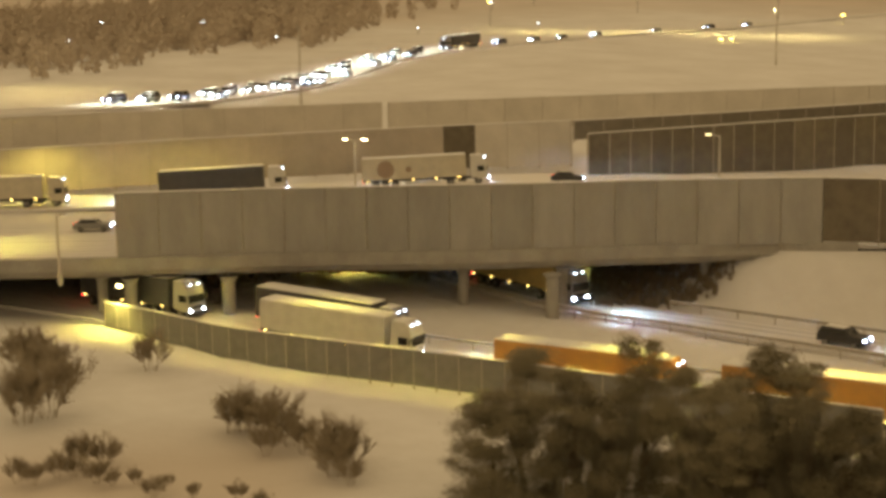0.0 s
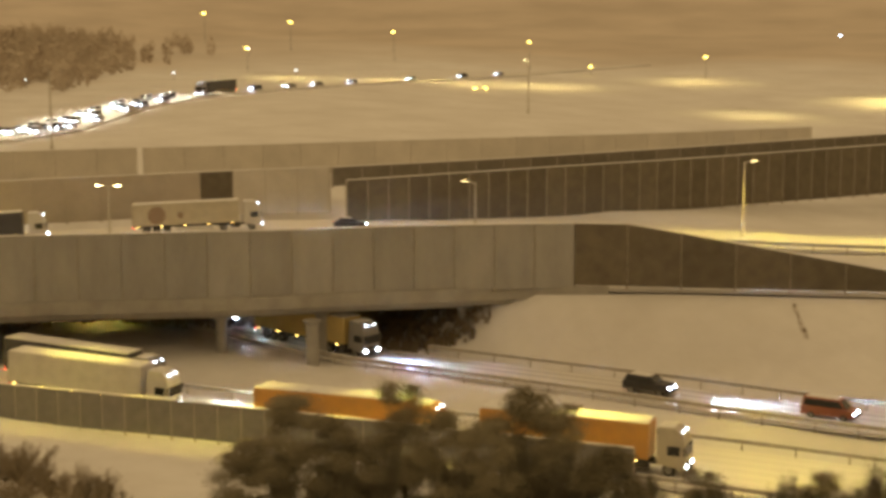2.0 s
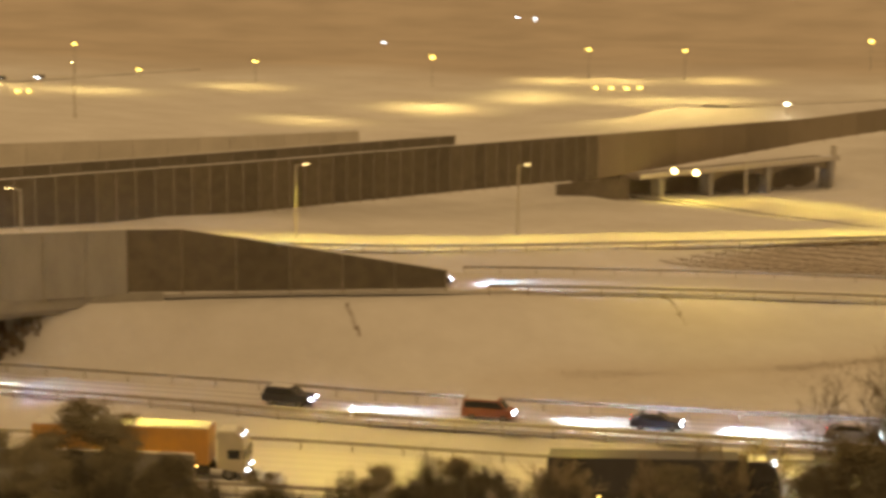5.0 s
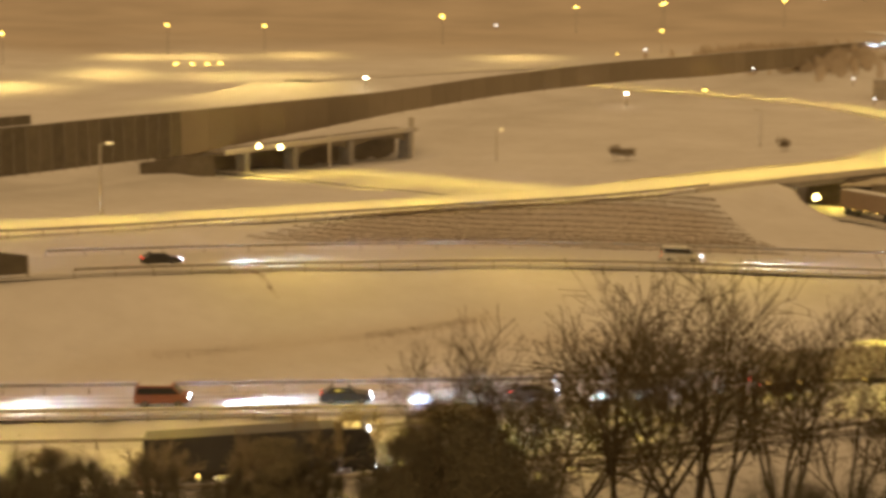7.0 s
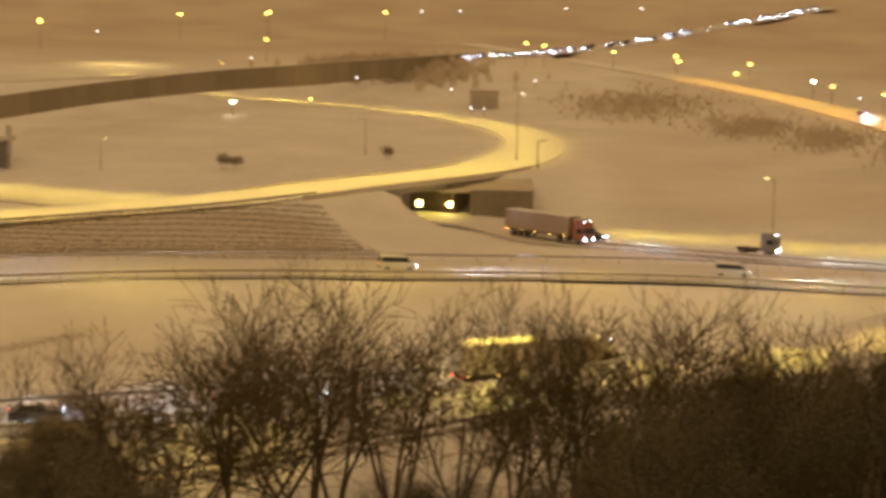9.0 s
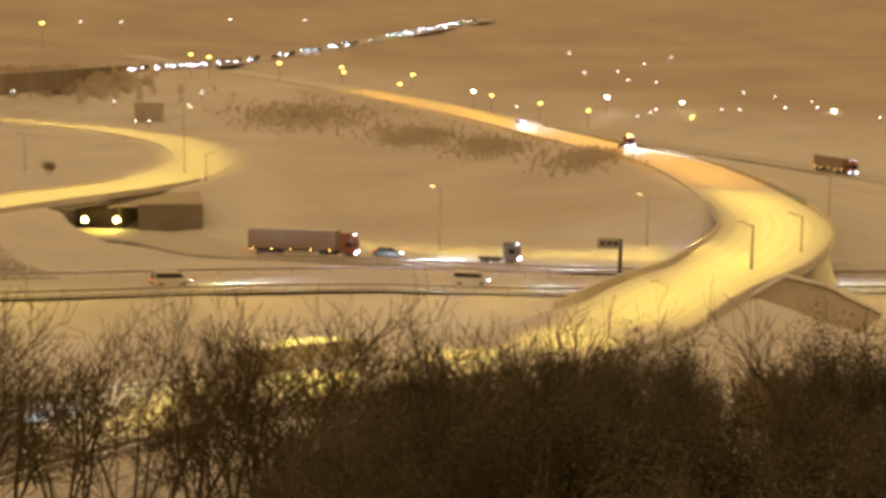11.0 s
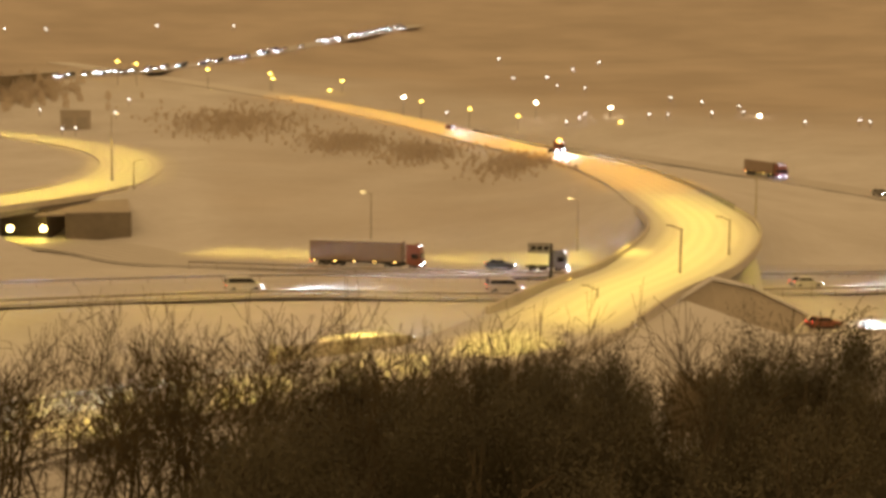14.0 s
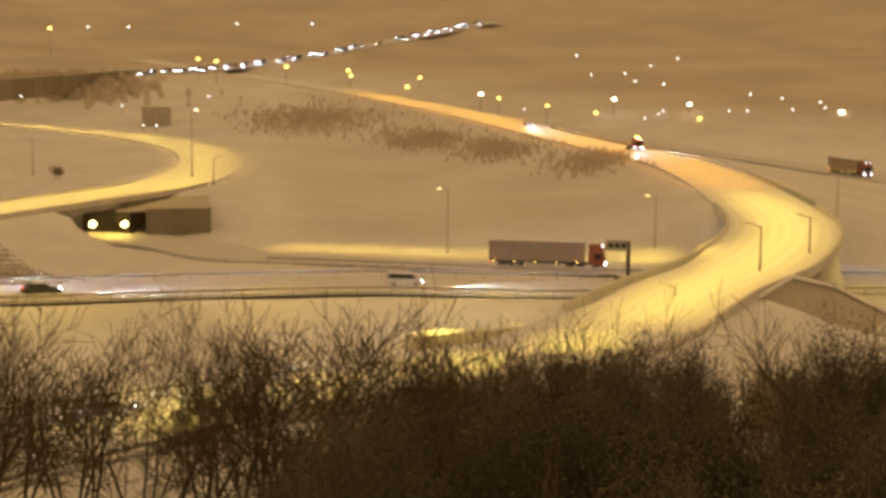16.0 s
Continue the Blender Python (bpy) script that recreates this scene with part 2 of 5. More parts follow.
def tube(bm, a, b, r0, r1=None, n=8):
    a, b = Vector(a), Vector(b)
    r1 = r0 if r1 is None else r1
    m = Matrix.Translation((a + b) / 2) @ (b - a).to_track_quat("Z", "Y").to_matrix().to_4x4()
    return bmesh.ops.create_cone(bm, cap_ends=True, segments=n, radius1=r0, radius2=r1, depth=(b - a).length, matrix=m)["verts"]


def spline(pts, step=2.0):
    """A smooth line (Catmull-Rom) through points, sampled about every step metres."""
    p = np.array(pts, float)
    p = np.vstack([2 * p[0] - p[1], p, 2 * p[-1] - p[-2]])
    out = []
    for i in range(1, len(p) - 2):
        a, b, c, d = p[i - 1], p[i], p[i + 1], p[i + 2]
        n = max(2, int(np.linalg.norm((c - b)[:2]) / step))
        for k in range(n):
            t = k / n
            out.append(0.5 * (2 * b + (c - a) * t + (2 * a - 5 * b + 4 * c - d) * t * t + (3 * b - a - 3 * c + d) * t ** 3))
    out.append(p[-2])
    return np.array(out)


def left_normals(line):
    d = np.gradient(line[:, :2], axis=0)
    d /= np.linalg.norm(d, axis=1)[:, None] + 1e-9
    return np.stack([-d[:, 1], d[:, 0]], 1)


def offset(line, dist):
    out = line.copy()
    out[:, :2] += left_normals(line) * np.asarray(dist).reshape(-1, 1)
    return out


# ---------------------------------------------------------------- the plan: right edges of the roads, x y z
ROADS = {}


def road_line(name, pts, width, skip=()):
    line = spline(pts)
    ROADS[name] = (line, width, skip)
    return line


# the lower slip road, which climbs as the curved ramp and swings away over the motorway
RAMP = road_line("ramp", [(-230, 2, 1), (-180, 28, 0.3), (-139, 46, 0.3), (-122, 51.5, 0), (-102, 63, -0.9), (-70, 80.5, -1.2), (-42, 93, -1.6), (-12, 104, 0.6),
                          (16, 111, 4.3), (43.9, 115.6, 7.0), (64.5, 138.2, 8.0), (78.4, 151.3, 9.2), (95.9, 180.2, 9.8), (105.2, 207.3, 10.8), (124, 272, 11),
                          (131, 317, 11.8), (131, 381, 13.2), (120, 467, 18.3), (102, 552, 23.3), (72, 637, 29), (20, 760, 38)],
                 np.array(0), ((56, 128, 84, 172),))
SLIP = road_line("slip", [(-260, 85, 2), (-200, 84, 1.8), (-150, 83.5, 1.0), (-120, 86.5, 0), (-106, 90, 0), (-85, 96.2, 0), (-69, 100.5, 0), (-46, 108.5, 0), (-20, 118, 0),
                          (-3, 125.5, 0), (20, 136, 0), (50, 146, 0), (94, 156, 0), (140, 152, 0), (260, 120, 0)], 7.5)
MAIN = road_line("main", [(-205, -70, 6.4), (-165, 5, 6.4), (-141, 47.2, 6.4), (-133, 62.8, 6.4), (-122.7, 79, 6.4), (-113.4, 96, 6.5), (-104.6, 108.5, 6.6), (-80, 130, 6.6), (-60, 146, 6),
                          (-32, 159.5, 5.6), (-5, 166.5, 5), (28, 172.5, 4.2), (54, 168, 3.8), (95, 168, 3.2), (140, 164, 3), (260, 140, 3)], 13.5,
                 ((-230, -90, -100, 112),))
LOOP = road_line("loop", [(-240, -45, 6.6), (-202, 15, 6.6), (-180, 60, 6.8), (-167, 84.5, 7.7), (-154, 106, 8.4), (-131, 131, 8.0), (-101, 151.9, 7.2), (-76, 177, 7), (-53.4, 196.5, 7.4),
                          (-31.6, 211, 8.2), (-8, 241.9, 9), (12.3, 277, 9), (25, 322, 9), (30, 364, 9.6), (26, 405, 11), (10, 440, 12.5), (-20, 465, 14.5), (-60, 480, 16.5), (-110, 492, 19)], 15,
                 ((-16, 226, 16, 284), (-260, -60, -145, 112)))
FARWAY = road_line("farway", [(-190, 300, 6), (-150, 282, 5.5), (-110, 264, 5), (-62, 243, 4.4), (-25, 246, 3.6), (0, 238, 3.2), (12, 219, 3), (30, 209, 3), (62, 193.5, 3), (95, 184, 3), (140, 176, 3), (260, 150, 3)], 14, ((-260, 262, -112, 340),))
QUEUE = road_line("queue", [(-216, -40, 17), (-214, 20, 17), (-217, 60, 17), (-224, 83, 17), (-247, 108, 16.3), (-300, 153, 15.8), (-343, 205, 20.3), (-373, 286, 23.2), (-396, 367, 24.8), (-420, 480, 29)], 15)
EASTWAY = road_line("eastway", [(135, 520, 16), (160, 420, 10), (172, 340, 7.4), (173, 290, 6.6), (172, 250, 6.4), (182, 190, 6.4), (210, 120, 6.4)], 10)
HILLWAY = road_line("hillway", [(-150, 400, 20), (-90, 480, 23.5), (-40, 550, 27), (10, 600, 30), (73, 695, 36), (154, 785, 50), (240, 900, 66)], 16)


def base_height(x, y):
    r = np.hypot(x, y)
    az = np.degrees(np.arctan2(x, y))
    # past 850 m the hill is raised over the horizon, in place of haze
    right = np.interp(r, [0, 60, 100, 150, 180, 240, 320, 450, 640, 850, 1300, 3000, 6000], [0, 0, -0.5, 0.5, 3, 5, 7.5, 14, 29, 48, 135, 420, 700])
    left = np.interp(r, [0, 60, 100, 150, 185, 204, 214, 300, 470, 600, 850, 1300, 3000, 6000], [0, 0, -1, 1, 6.3, 6.8, 16.0, 17.5, 23, 29, 47, 135, 420, 700])
    k = np.clip((az + 55) / 25, 0, 1)
    return left * (1 - k) + right * k


def ground_height(x, y):
    """Embankments and cuttings: the ground runs to each road's edge and keeps to the land's own slope between them."""
    x, y = np.asarray(x, float), np.asarray(y, float)
    num = base_height(x, y) / 16.0 ** 2
    den = np.full(x.shape, 1 / 16.0 ** 2)
    low = np.full(x.shape, 1e9)
    for name, (line, width, skip) in ROADS.items():
        w = width if np.ndim(width) == 0 else 11
        c = offset(line, w / 2)
        keep = np.ones(len(c), bool)
        for x0, y0, x1, y1 in skip:
            keep &= ~((c[:, 0] > x0) & (c[:, 0] < x1) & (c[:, 1] > y0) & (c[:, 1] < y1))
        c = c[keep]
        best, bz = np.full(x.shape, 1e9), np.zeros(x.shape)
        for i in range(0, len(c), 1):
            d = np.hypot(x - c[i, 0], y - c[i, 1])
            m = d < best
            best[m], bz[m] = d[m], c[i, 2]
        e = np.maximum(best - w / 2 - 1.6, 0.15)
        num += bz / e ** 2
        den += 1 / e ** 2
        inside = best < w / 2 + 2.0
        low[inside] = np.minimum(low[inside], bz[inside] - 0.25)
    z = num / den
    # the bank through which the underpass runs
    back = (x + 116) * -0.857 + (y - 266) * 0.515
    side = (x + 116) * 0.515 + (y - 266) * 0.857
    k = np.clip((back - 7.6) / 3, 0, 1) * np.clip((70 - back) / 20, 0, 1) * np.clip((side + 22) / 5, 0, 1) * np.clip((64 - side) / 12, 0, 1)
    z = np.maximum(z, z * (1 - k) + (9.3 + 0.05 * np.clip(side, -10, 50)) * k)
    k = np.clip((back + 12) / 4, 0, 1) * np.clip((9 - back) / 1.4, 0, 1) * np.clip((side + 12) / 6, 0, 1) * np.clip((50 - side) / 4, 0, 1)
    z = np.minimum(z, z * (1 - k) + (4.6 + 0.02 * np.clip(side, 0, 50)) * k)
    # level ground in front of the retaining walls
    for ys, wx, top in (((-60, 0, 52, 84, 107), (-215, -210, -208.5, -202.5, -197), 11.0), ((-12, 50, 79.9, 108.5, 125.4), (-216.5, -201.5, -193.5, -182.5, -173.5), 5.4)):
        front = (x > np.interp(y, ys, wx)) & (y > ys[0] - 60) & (y < ys[-1]) & (x < -120)
        z = np.where(front, np.minimum(z, top), z)
    return np.minimum(z, low)


RAMP_W = np.interp(np.arange(len(RAMP)), [0, len(RAMP) * 0.27, len(RAMP) * 0.36, len(RAMP)], [12, 12, 15, 15])
ROADS["ramp"] = (RAMP, 13, ROADS["ramp"][2])

xs = np.concatenate([[-6000, -3000, -1800, -1200, -900, -700, -560, -470], np.arange(-420, 261, 2.5), [290, 340, 420, 540, 700, 900, 1300, 2000, 3200, 6000]])
ys = np.concatenate([[-4000, -1500, -600, -250, -120, -60, -30, 0], np.arange(15, 481, 2.5), np.arange(490, 800, 10), [850, 950, 1100, 1300, 1700, 2400, 3500, 6000]])
gx, gy = np.meshgrid(xs, ys, indexing="ij")
gz = ground_height(gx.ravel(), gy.ravel()).reshape(gx.shape)
gz += np.array([[noise.noise((a * 0.07, b * 0.07, 0)) * 0.22 + noise.noise((a * 0.02, b * 0.02, 3)) * 0.35 for b in ys] for a in xs]) * np.clip((np.hypot(gx, gy) - 20) / 50, 0, 1) - 0.2
nx, ny = len(xs), len(ys)
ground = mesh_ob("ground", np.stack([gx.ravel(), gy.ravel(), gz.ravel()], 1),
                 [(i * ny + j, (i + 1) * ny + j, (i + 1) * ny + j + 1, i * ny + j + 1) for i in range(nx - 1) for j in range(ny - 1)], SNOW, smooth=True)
# lines of a fold in the snow slope, whose shade is put into the colour
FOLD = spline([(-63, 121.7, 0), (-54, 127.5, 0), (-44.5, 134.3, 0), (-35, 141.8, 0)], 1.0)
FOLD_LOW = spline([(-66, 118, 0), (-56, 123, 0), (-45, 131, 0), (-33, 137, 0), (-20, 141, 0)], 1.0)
cover = ground.data.attributes.new("heath_haze_cover", "FLOAT", "POINT")
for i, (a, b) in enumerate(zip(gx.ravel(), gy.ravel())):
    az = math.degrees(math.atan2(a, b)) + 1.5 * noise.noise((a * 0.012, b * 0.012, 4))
    # far: haze painted as brown that grows with distance, its start set by bearing
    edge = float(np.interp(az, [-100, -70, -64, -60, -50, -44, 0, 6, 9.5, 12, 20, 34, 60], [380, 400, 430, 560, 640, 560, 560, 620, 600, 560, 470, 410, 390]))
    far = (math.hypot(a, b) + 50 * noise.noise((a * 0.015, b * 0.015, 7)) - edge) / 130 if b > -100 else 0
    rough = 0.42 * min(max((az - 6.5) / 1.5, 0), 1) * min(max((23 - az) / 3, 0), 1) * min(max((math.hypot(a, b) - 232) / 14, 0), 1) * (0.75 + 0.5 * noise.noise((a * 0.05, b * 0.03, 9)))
    # fold: soft shade painted along the two fold lines
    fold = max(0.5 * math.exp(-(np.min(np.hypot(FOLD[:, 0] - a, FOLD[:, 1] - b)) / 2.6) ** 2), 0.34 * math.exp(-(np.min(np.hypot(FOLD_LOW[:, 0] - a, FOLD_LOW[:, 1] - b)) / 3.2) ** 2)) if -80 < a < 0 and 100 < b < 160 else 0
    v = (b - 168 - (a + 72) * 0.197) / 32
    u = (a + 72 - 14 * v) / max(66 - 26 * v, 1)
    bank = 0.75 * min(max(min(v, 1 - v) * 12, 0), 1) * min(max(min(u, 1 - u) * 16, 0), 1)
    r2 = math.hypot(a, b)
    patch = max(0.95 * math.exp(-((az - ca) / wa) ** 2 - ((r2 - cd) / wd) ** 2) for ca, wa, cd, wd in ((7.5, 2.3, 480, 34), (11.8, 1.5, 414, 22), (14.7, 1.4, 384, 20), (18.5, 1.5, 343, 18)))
    # slope: unlit snow at the lower left, painted darker
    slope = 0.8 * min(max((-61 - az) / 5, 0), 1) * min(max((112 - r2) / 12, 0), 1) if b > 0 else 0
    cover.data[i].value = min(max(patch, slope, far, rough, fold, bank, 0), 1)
tagged(ground, "snow-covered slopes and embankments of the interchange", "ground", kind="structure")


def ribbon(name, line, width, material, label, thick=0.35, category="road"):
    """A carriageway: a slab along its right edge, with an across/along map."""
    n, k = len(line), 9
    w = np.broadcast_to(np.asarray(width, float), (n,))
    along = np.concatenate([[0], np.cumsum(np.linalg.norm(np.diff(line[:, :2], axis=0), axis=1))])
    nl = left_normals(line)
    verts, uvs = [], []
    for i in range(n):
        for j in range(k):
            f = j / (k - 1)
            crown = 0.05 * (1 - (2 * f - 1) ** 2)
            verts.append((line[i, 0] + nl[i, 0] * w[i] * f, line[i, 1] + nl[i, 1] * w[i] * f, line[i, 2] + crown))
            uvs.append((w[i] * f, along[i]))
        for f in (1, 0):
            verts.append((line[i, 0] + nl[i, 0] * w[i] * f, line[i, 1] + nl[i, 1] * w[i] * f, line[i, 2] - thick))
            uvs.append((w[i] * f, along[i]))
    s = k + 2
    faces = [(i * s + j, i * s + (j + 1) % s, (i + 1) * s + (j + 1) % s, (i + 1) * s + j) for i in range(n - 1) for j in range(s)]
    ob = mesh_ob(name, verts, faces, material)
    uv = ob.data.uv_layers.new(name="road")
    for lo in ob.data.loops:
        uv.data[lo.index].uv = uvs[lo.vertex_index]
    return tagged(ob, label, category, kind="structure")


ribbon("ramp_road", RAMP, RAMP_W, ROAD_BRIGHT, "snowed-in slip road that climbs into a curved ramp")
ribbon("slip_road", SLIP, 7.5, ROAD, "slip road with wheel tracks in packed snow")
ribbon("motorway_road", MAIN, 13.5, ROAD, "motorway carriageway under packed snow")
ribbon("loop_road", LOOP, 15, ROAD_BRIGHT, "snow-covered carriageway that bends into a loop")
ribbon("far_road", FARWAY, 14, ROAD, "far motorway carriageway with dark wheel tracks")
ribbon("queue_road", QUEUE, 15, ROAD, "upper motorway full of queuing traffic")
ribbon("east_road", EASTWAY, 10, ROAD, "road at the foot of the hill under packed snow")
ribbon("hill_road", HILLWAY, 16, ROAD, "motorway climbing the distant hill")


def wall(name, base, low, high, material, label, panel=4.0, thick=0.25, post=0.16, cap=True, post_mat=None):
    """A noise barrier along a line: panels between posts, each a part. low and high give the foot and top at each share of the line."""
    line = spline([(*p, 0) for p in base], 0.5)
    along = np.concatenate([[0], np.cumsum(np.linalg.norm(np.diff(line[:, :2], axis=0), axis=1))])
    n = max(1, round(along[-1] / panel))
    root = new(name)
    root.location = (*line[0, :2], 0)
    tagged(root, label, "noise barrier")
    o = root.location
    cut = np.linspace(0, along[-1], n + 1)
    at = [np.array([np.interp(c, along, line[:, 0]), np.interp(c, along, line[:, 1])]) for c in cut]
    lo = [float(np.interp(c / along[-1], *low)) for c in cut]
    hi = [float(np.interp(c / along[-1], *high)) for c in cut]
    pick = material if callable(material) else (lambda f: material)
    for i in range(n):
        a, b = at[i], at[i + 1]
        d = (b - a) / (np.linalg.norm(b - a) + 1e-9)
        nn = np.array([-d[1], d[0]]) * thick / 2
        a2, b2 = a + d * post * 0.5, b - d * post * 0.5
        ring = [a2 - nn, b2 - nn, b2 + nn, a2 + nn]
        zs0, zs1 = [lo[i], lo[i + 1], lo[i + 1], lo[i]], [hi[i], hi[i + 1], hi[i + 1], hi[i]]
        v = [(p[0] - o.x, p[1] - o.y, z) for p, z in zip(ring, zs0)] + [(p[0] - o.x, p[1] - o.y, z) for p, z in zip(ring, zs1)]
        mesh_ob("panel", v, [(0, 1, 5, 4), (1, 2, 6, 5), (2, 3, 7, 6), (3, 0, 4, 7), (4, 5, 6, 7), (3, 2, 1, 0)], pick((i + 0.5) / n), root)
    for i in range(n + 1):
        a = at[i]
        bm = bmesh.new()
        box(bm, a[0] - o.x - post, a[0] - o.x + post, a[1] - o.y - post, a[1] - o.y + post, lo[i] - 0.3, hi[i] + 0.06)
        part("post", bm, post_mat or STEEL_POST, root)
    if cap:
        v, f = [], []
        for i in range(n + 1):
            d = at[min(i + 1, n)] - at[max(i - 1, 0)]
            d /= np.linalg.norm(d) + 1e-9
            nn = np.array([-d[1], d[0]]) * (thick / 2 + 0.05)
            for sgn, up in ((-1, 0.0), (-0.6, 0.10), (0.6, 0.10), (1, 0.0)):
                v.append((at[i][0] + nn[0] * sgn - o.x, at[i][1] + nn[1] * sgn - o.y, hi[i] + 0.07 + up))
        f = [(i * 4 + j, (i + 1) * 4 + j, (i + 1) * 4 + (j + 1) % 4, i * 4 + (j + 1) % 4) for i in range(n) for j in range(4)]
        mesh_ob("snow_cap", v, f, SNOW_CAP, root, "thin cap of snow")
    return root


# near barrier on the bridge and down to its tapered end
NEAR_BASE = [(-141.1, 46.9), (-133.2, 62.6), (-122.9, 78.8), (-113.6, 95.8), (-104.8, 108.3), (-94.8, 116.6), (-79.9, 130.0)]
wall("bridge_barrier", NEAR_BASE[:5], ([0, 1], [6.4, 6.7]), ([0, 1], [13.1, 13.4]), GREY_PANEL, "long grey noise barrier along the edge of the bridge", 4.1, 0.4, 0.10)
wall("tapered_barrier", NEAR_BASE[4:], ([0, 1], [7.0, 6.9]), ([0, 0.18, 1], [13.4, 13.4, 8.8]), DARK_PANEL, "dark noise barrier that tapers down beside the motorway", 5.2, 0.25, 0.10)
# tall dark barrier behind the carriageways, then paled for haze on the embankment, running away uphill
wall("long_barrier", [(-159, 119.5), (-150, 145), (-142, 168), (-135, 200), (-127, 235), (-121.5, 253)], ([0, 1], [7.2, 9.3]), ([0, 0.3, 0.6, 1], [14.0, 15.3, 16.3, 17.7]),
     DARK_PANEL, "tall dark noise barrier behind the carriageway", 3.0, 0.3, 0.13)
wall("hill_barrier", [(-121.5, 253), (-104, 318), (-89, 390), (-66, 440), (-36, 479), (7, 600)], ([0, 0.2, 0.4, 0.65, 1], [9.3, 14.5, 17.5, 21.5, 26]), ([0, 0.19, 0.39, 0.65, 1], [17.7, 19.6, 22.8, 28.4, 32.3]),
     BARRIER_FAR, "long noise barrier climbing the hill, its colour paled for haze", 8.0, 0.3, 0.12, post_mat=BARRIER_FAR)
wall("upper_barrier", [(-170.5, 125.6), (-158, 152), (-148, 182), (-136, 223.8)], ([0, 1], [12.2, 15.2]), ([0, 1], [14.9, 18.1]), DARK_GREY, "second grey-brown barrier behind the tall one", 4.4, 0.25, 0.12)
# barriers and retaining walls behind the bridge
def back_tone(f):
    return DARK_PANEL if 0.871 < f < 0.903 else (PALE_WALL if f > 0.903 else BROWN_PANEL)
wall("back_barrier", [(-214, -12), (-199, 50), (-191, 79.9), (-180, 108.5), (-171, 125.4)], ([0, 1], [6.4, 8.6]), ([0, 0.45, 0.8, 1], [13.2, 13.3, 14.3, 14.9]), back_tone,
     "brown noise barrier with one dark and a few pale panels", 4.6, 0.3, 0.10)
wall("retaining_wall", [(-213, -60), (-208, 0), (-206, 52), (-200, 84), (-194.5, 107)], ([0, 1], [11, 12.5]), ([0, 1], [17.0, 17.5]), PALE_WALL, "pale concrete retaining wall under the upper motorway", 6, 0.5, 0.06)
wall("low_retaining_wall", [(-196, 109), (-188, 131), (-181, 150), (-166, 190), (-158, 225)], ([0, 1], [12.5, 13.5]), ([0, 1], [17.3, 18.2]), PALE_WALL, "pale retaining wall set back above the barrier", 6, 0.5, 0.06)
# barrier along the lower slip road
wall("slip_road_barrier", [(-140.5, 45.0), (-133, 46.9), (-122, 50.3), (-112, 55.6), (-102, 61.5), (-86, 70.2), (-70, 78.8)], ([0, 1], [-0.6, -1.2]), ([0, 0.1, 1], [2.3, 2.5, 1.7]), SLIP_PANEL,
     "low translucent grey noise barrier along the slip road", 2.2, 0.12, 0.07)


# ---------------------------------------------------------------- bridges
def slab(name, line, width, z_top, z_bot, material, parent, inset=0.0):
    n = len(line)
    nl = left_normals(line)
    v = []
    for i in range(n):
        for f, z in ((inset, z_top), (width - inset, z_top), (width - inset, z_bot), (inset, z_bot)):
            v.append((line[i, 0] + nl[i, 0] * f, line[i, 1] + nl[i, 1] * f, line[i, 2] + z))
    fc = [(i * 4 + j, i * 4 + (j + 1) % 4, (i + 1) * 4 + (j + 1) % 4, (i + 1) * 4 + j) for i in range(n - 1) for j in range(4)]
    fc += [(3, 2, 1, 0), tuple((n - 1) * 4 + k for k in range(4))]
    return mesh_ob(name, v, fc, material, parent)


def column(root, x, y, z0, z1, r=0.55):
    bm = bmesh.new()
    tube(bm, (x, y, z0), (x, y, z1 - 0.5), r, r, 16)
    tube(bm, (x, y, z1 - 0.5), (x, y, z1), r, r * 1.5, 16)
    part("column", bm, CONCRETE, root)


deck = tagged(new("motorway_bridge"), "wide concrete motorway bridge on round columns", "bridge")
on_deck = MAIN[(MAIN[:, 1] < 112) & (MAIN[:, 1] > -60)]
slab("deck", on_deck, 47, -0.45, -1.65, CONCRETE, deck, 0.25)
slab("edge_beam", offset(on_deck, -0.35), 0.6, 0.25, -1.1, CONCRETE, deck)
for k in range(4):
    slab("girder", offset(on_deck, 3 + k * 12.0), 1.4, -1.65, -2.3, CONCRETE, deck)
ribbon("bridge_road", offset(on_deck, 13.2), 25.5, ROAD, "wide snow-covered lanes across the bridge", 0.4)
for f, rows in ((0.40, 4), (0.62, 4), (0.80, 4), (0.93, 4)):
    i = int(f * (len(on_deck) - 1))
    for k in range(rows):
        p = offset(on_deck, 3.7 + k * 12.0)[i]
        column(deck, p[0], p[1], -1.0, p[2] - 2.3)
for x, y in ((-118.5, 84.5), (-121.5, 88), (-137, 57), (-140.5, 52), (-142.5, 48.5)):
    column(deck, x, y, -0.8, 4.2, 0.65)

loop_bridge = tagged(new("loop_bridge"), "concrete bridge carrying the loop over the far carriageway", "bridge")
on_loop = LOOP[(LOOP[:, 1] > 222) & (LOOP[:, 1] < 292) & (LOOP[:, 0] > -30)]
slab("deck", on_loop, 15, -0.35, -1.6, CONCRETE, loop_bridge, 0.05)
slab("edge_beam", offset(on_loop, -0.4), 0.5, 0.25, -0.7, PALE_WALL, loop_bridge)
slab("edge_beam", offset(on_loop, 14.9), 0.5, 0.25, -0.7, PALE_WALL, loop_bridge)
for x, y in ((-14, 243), (-8, 252), (3, 270), (-4, 276)):
    column(loop_bridge, x, y, 2, 7.6, 0.5)
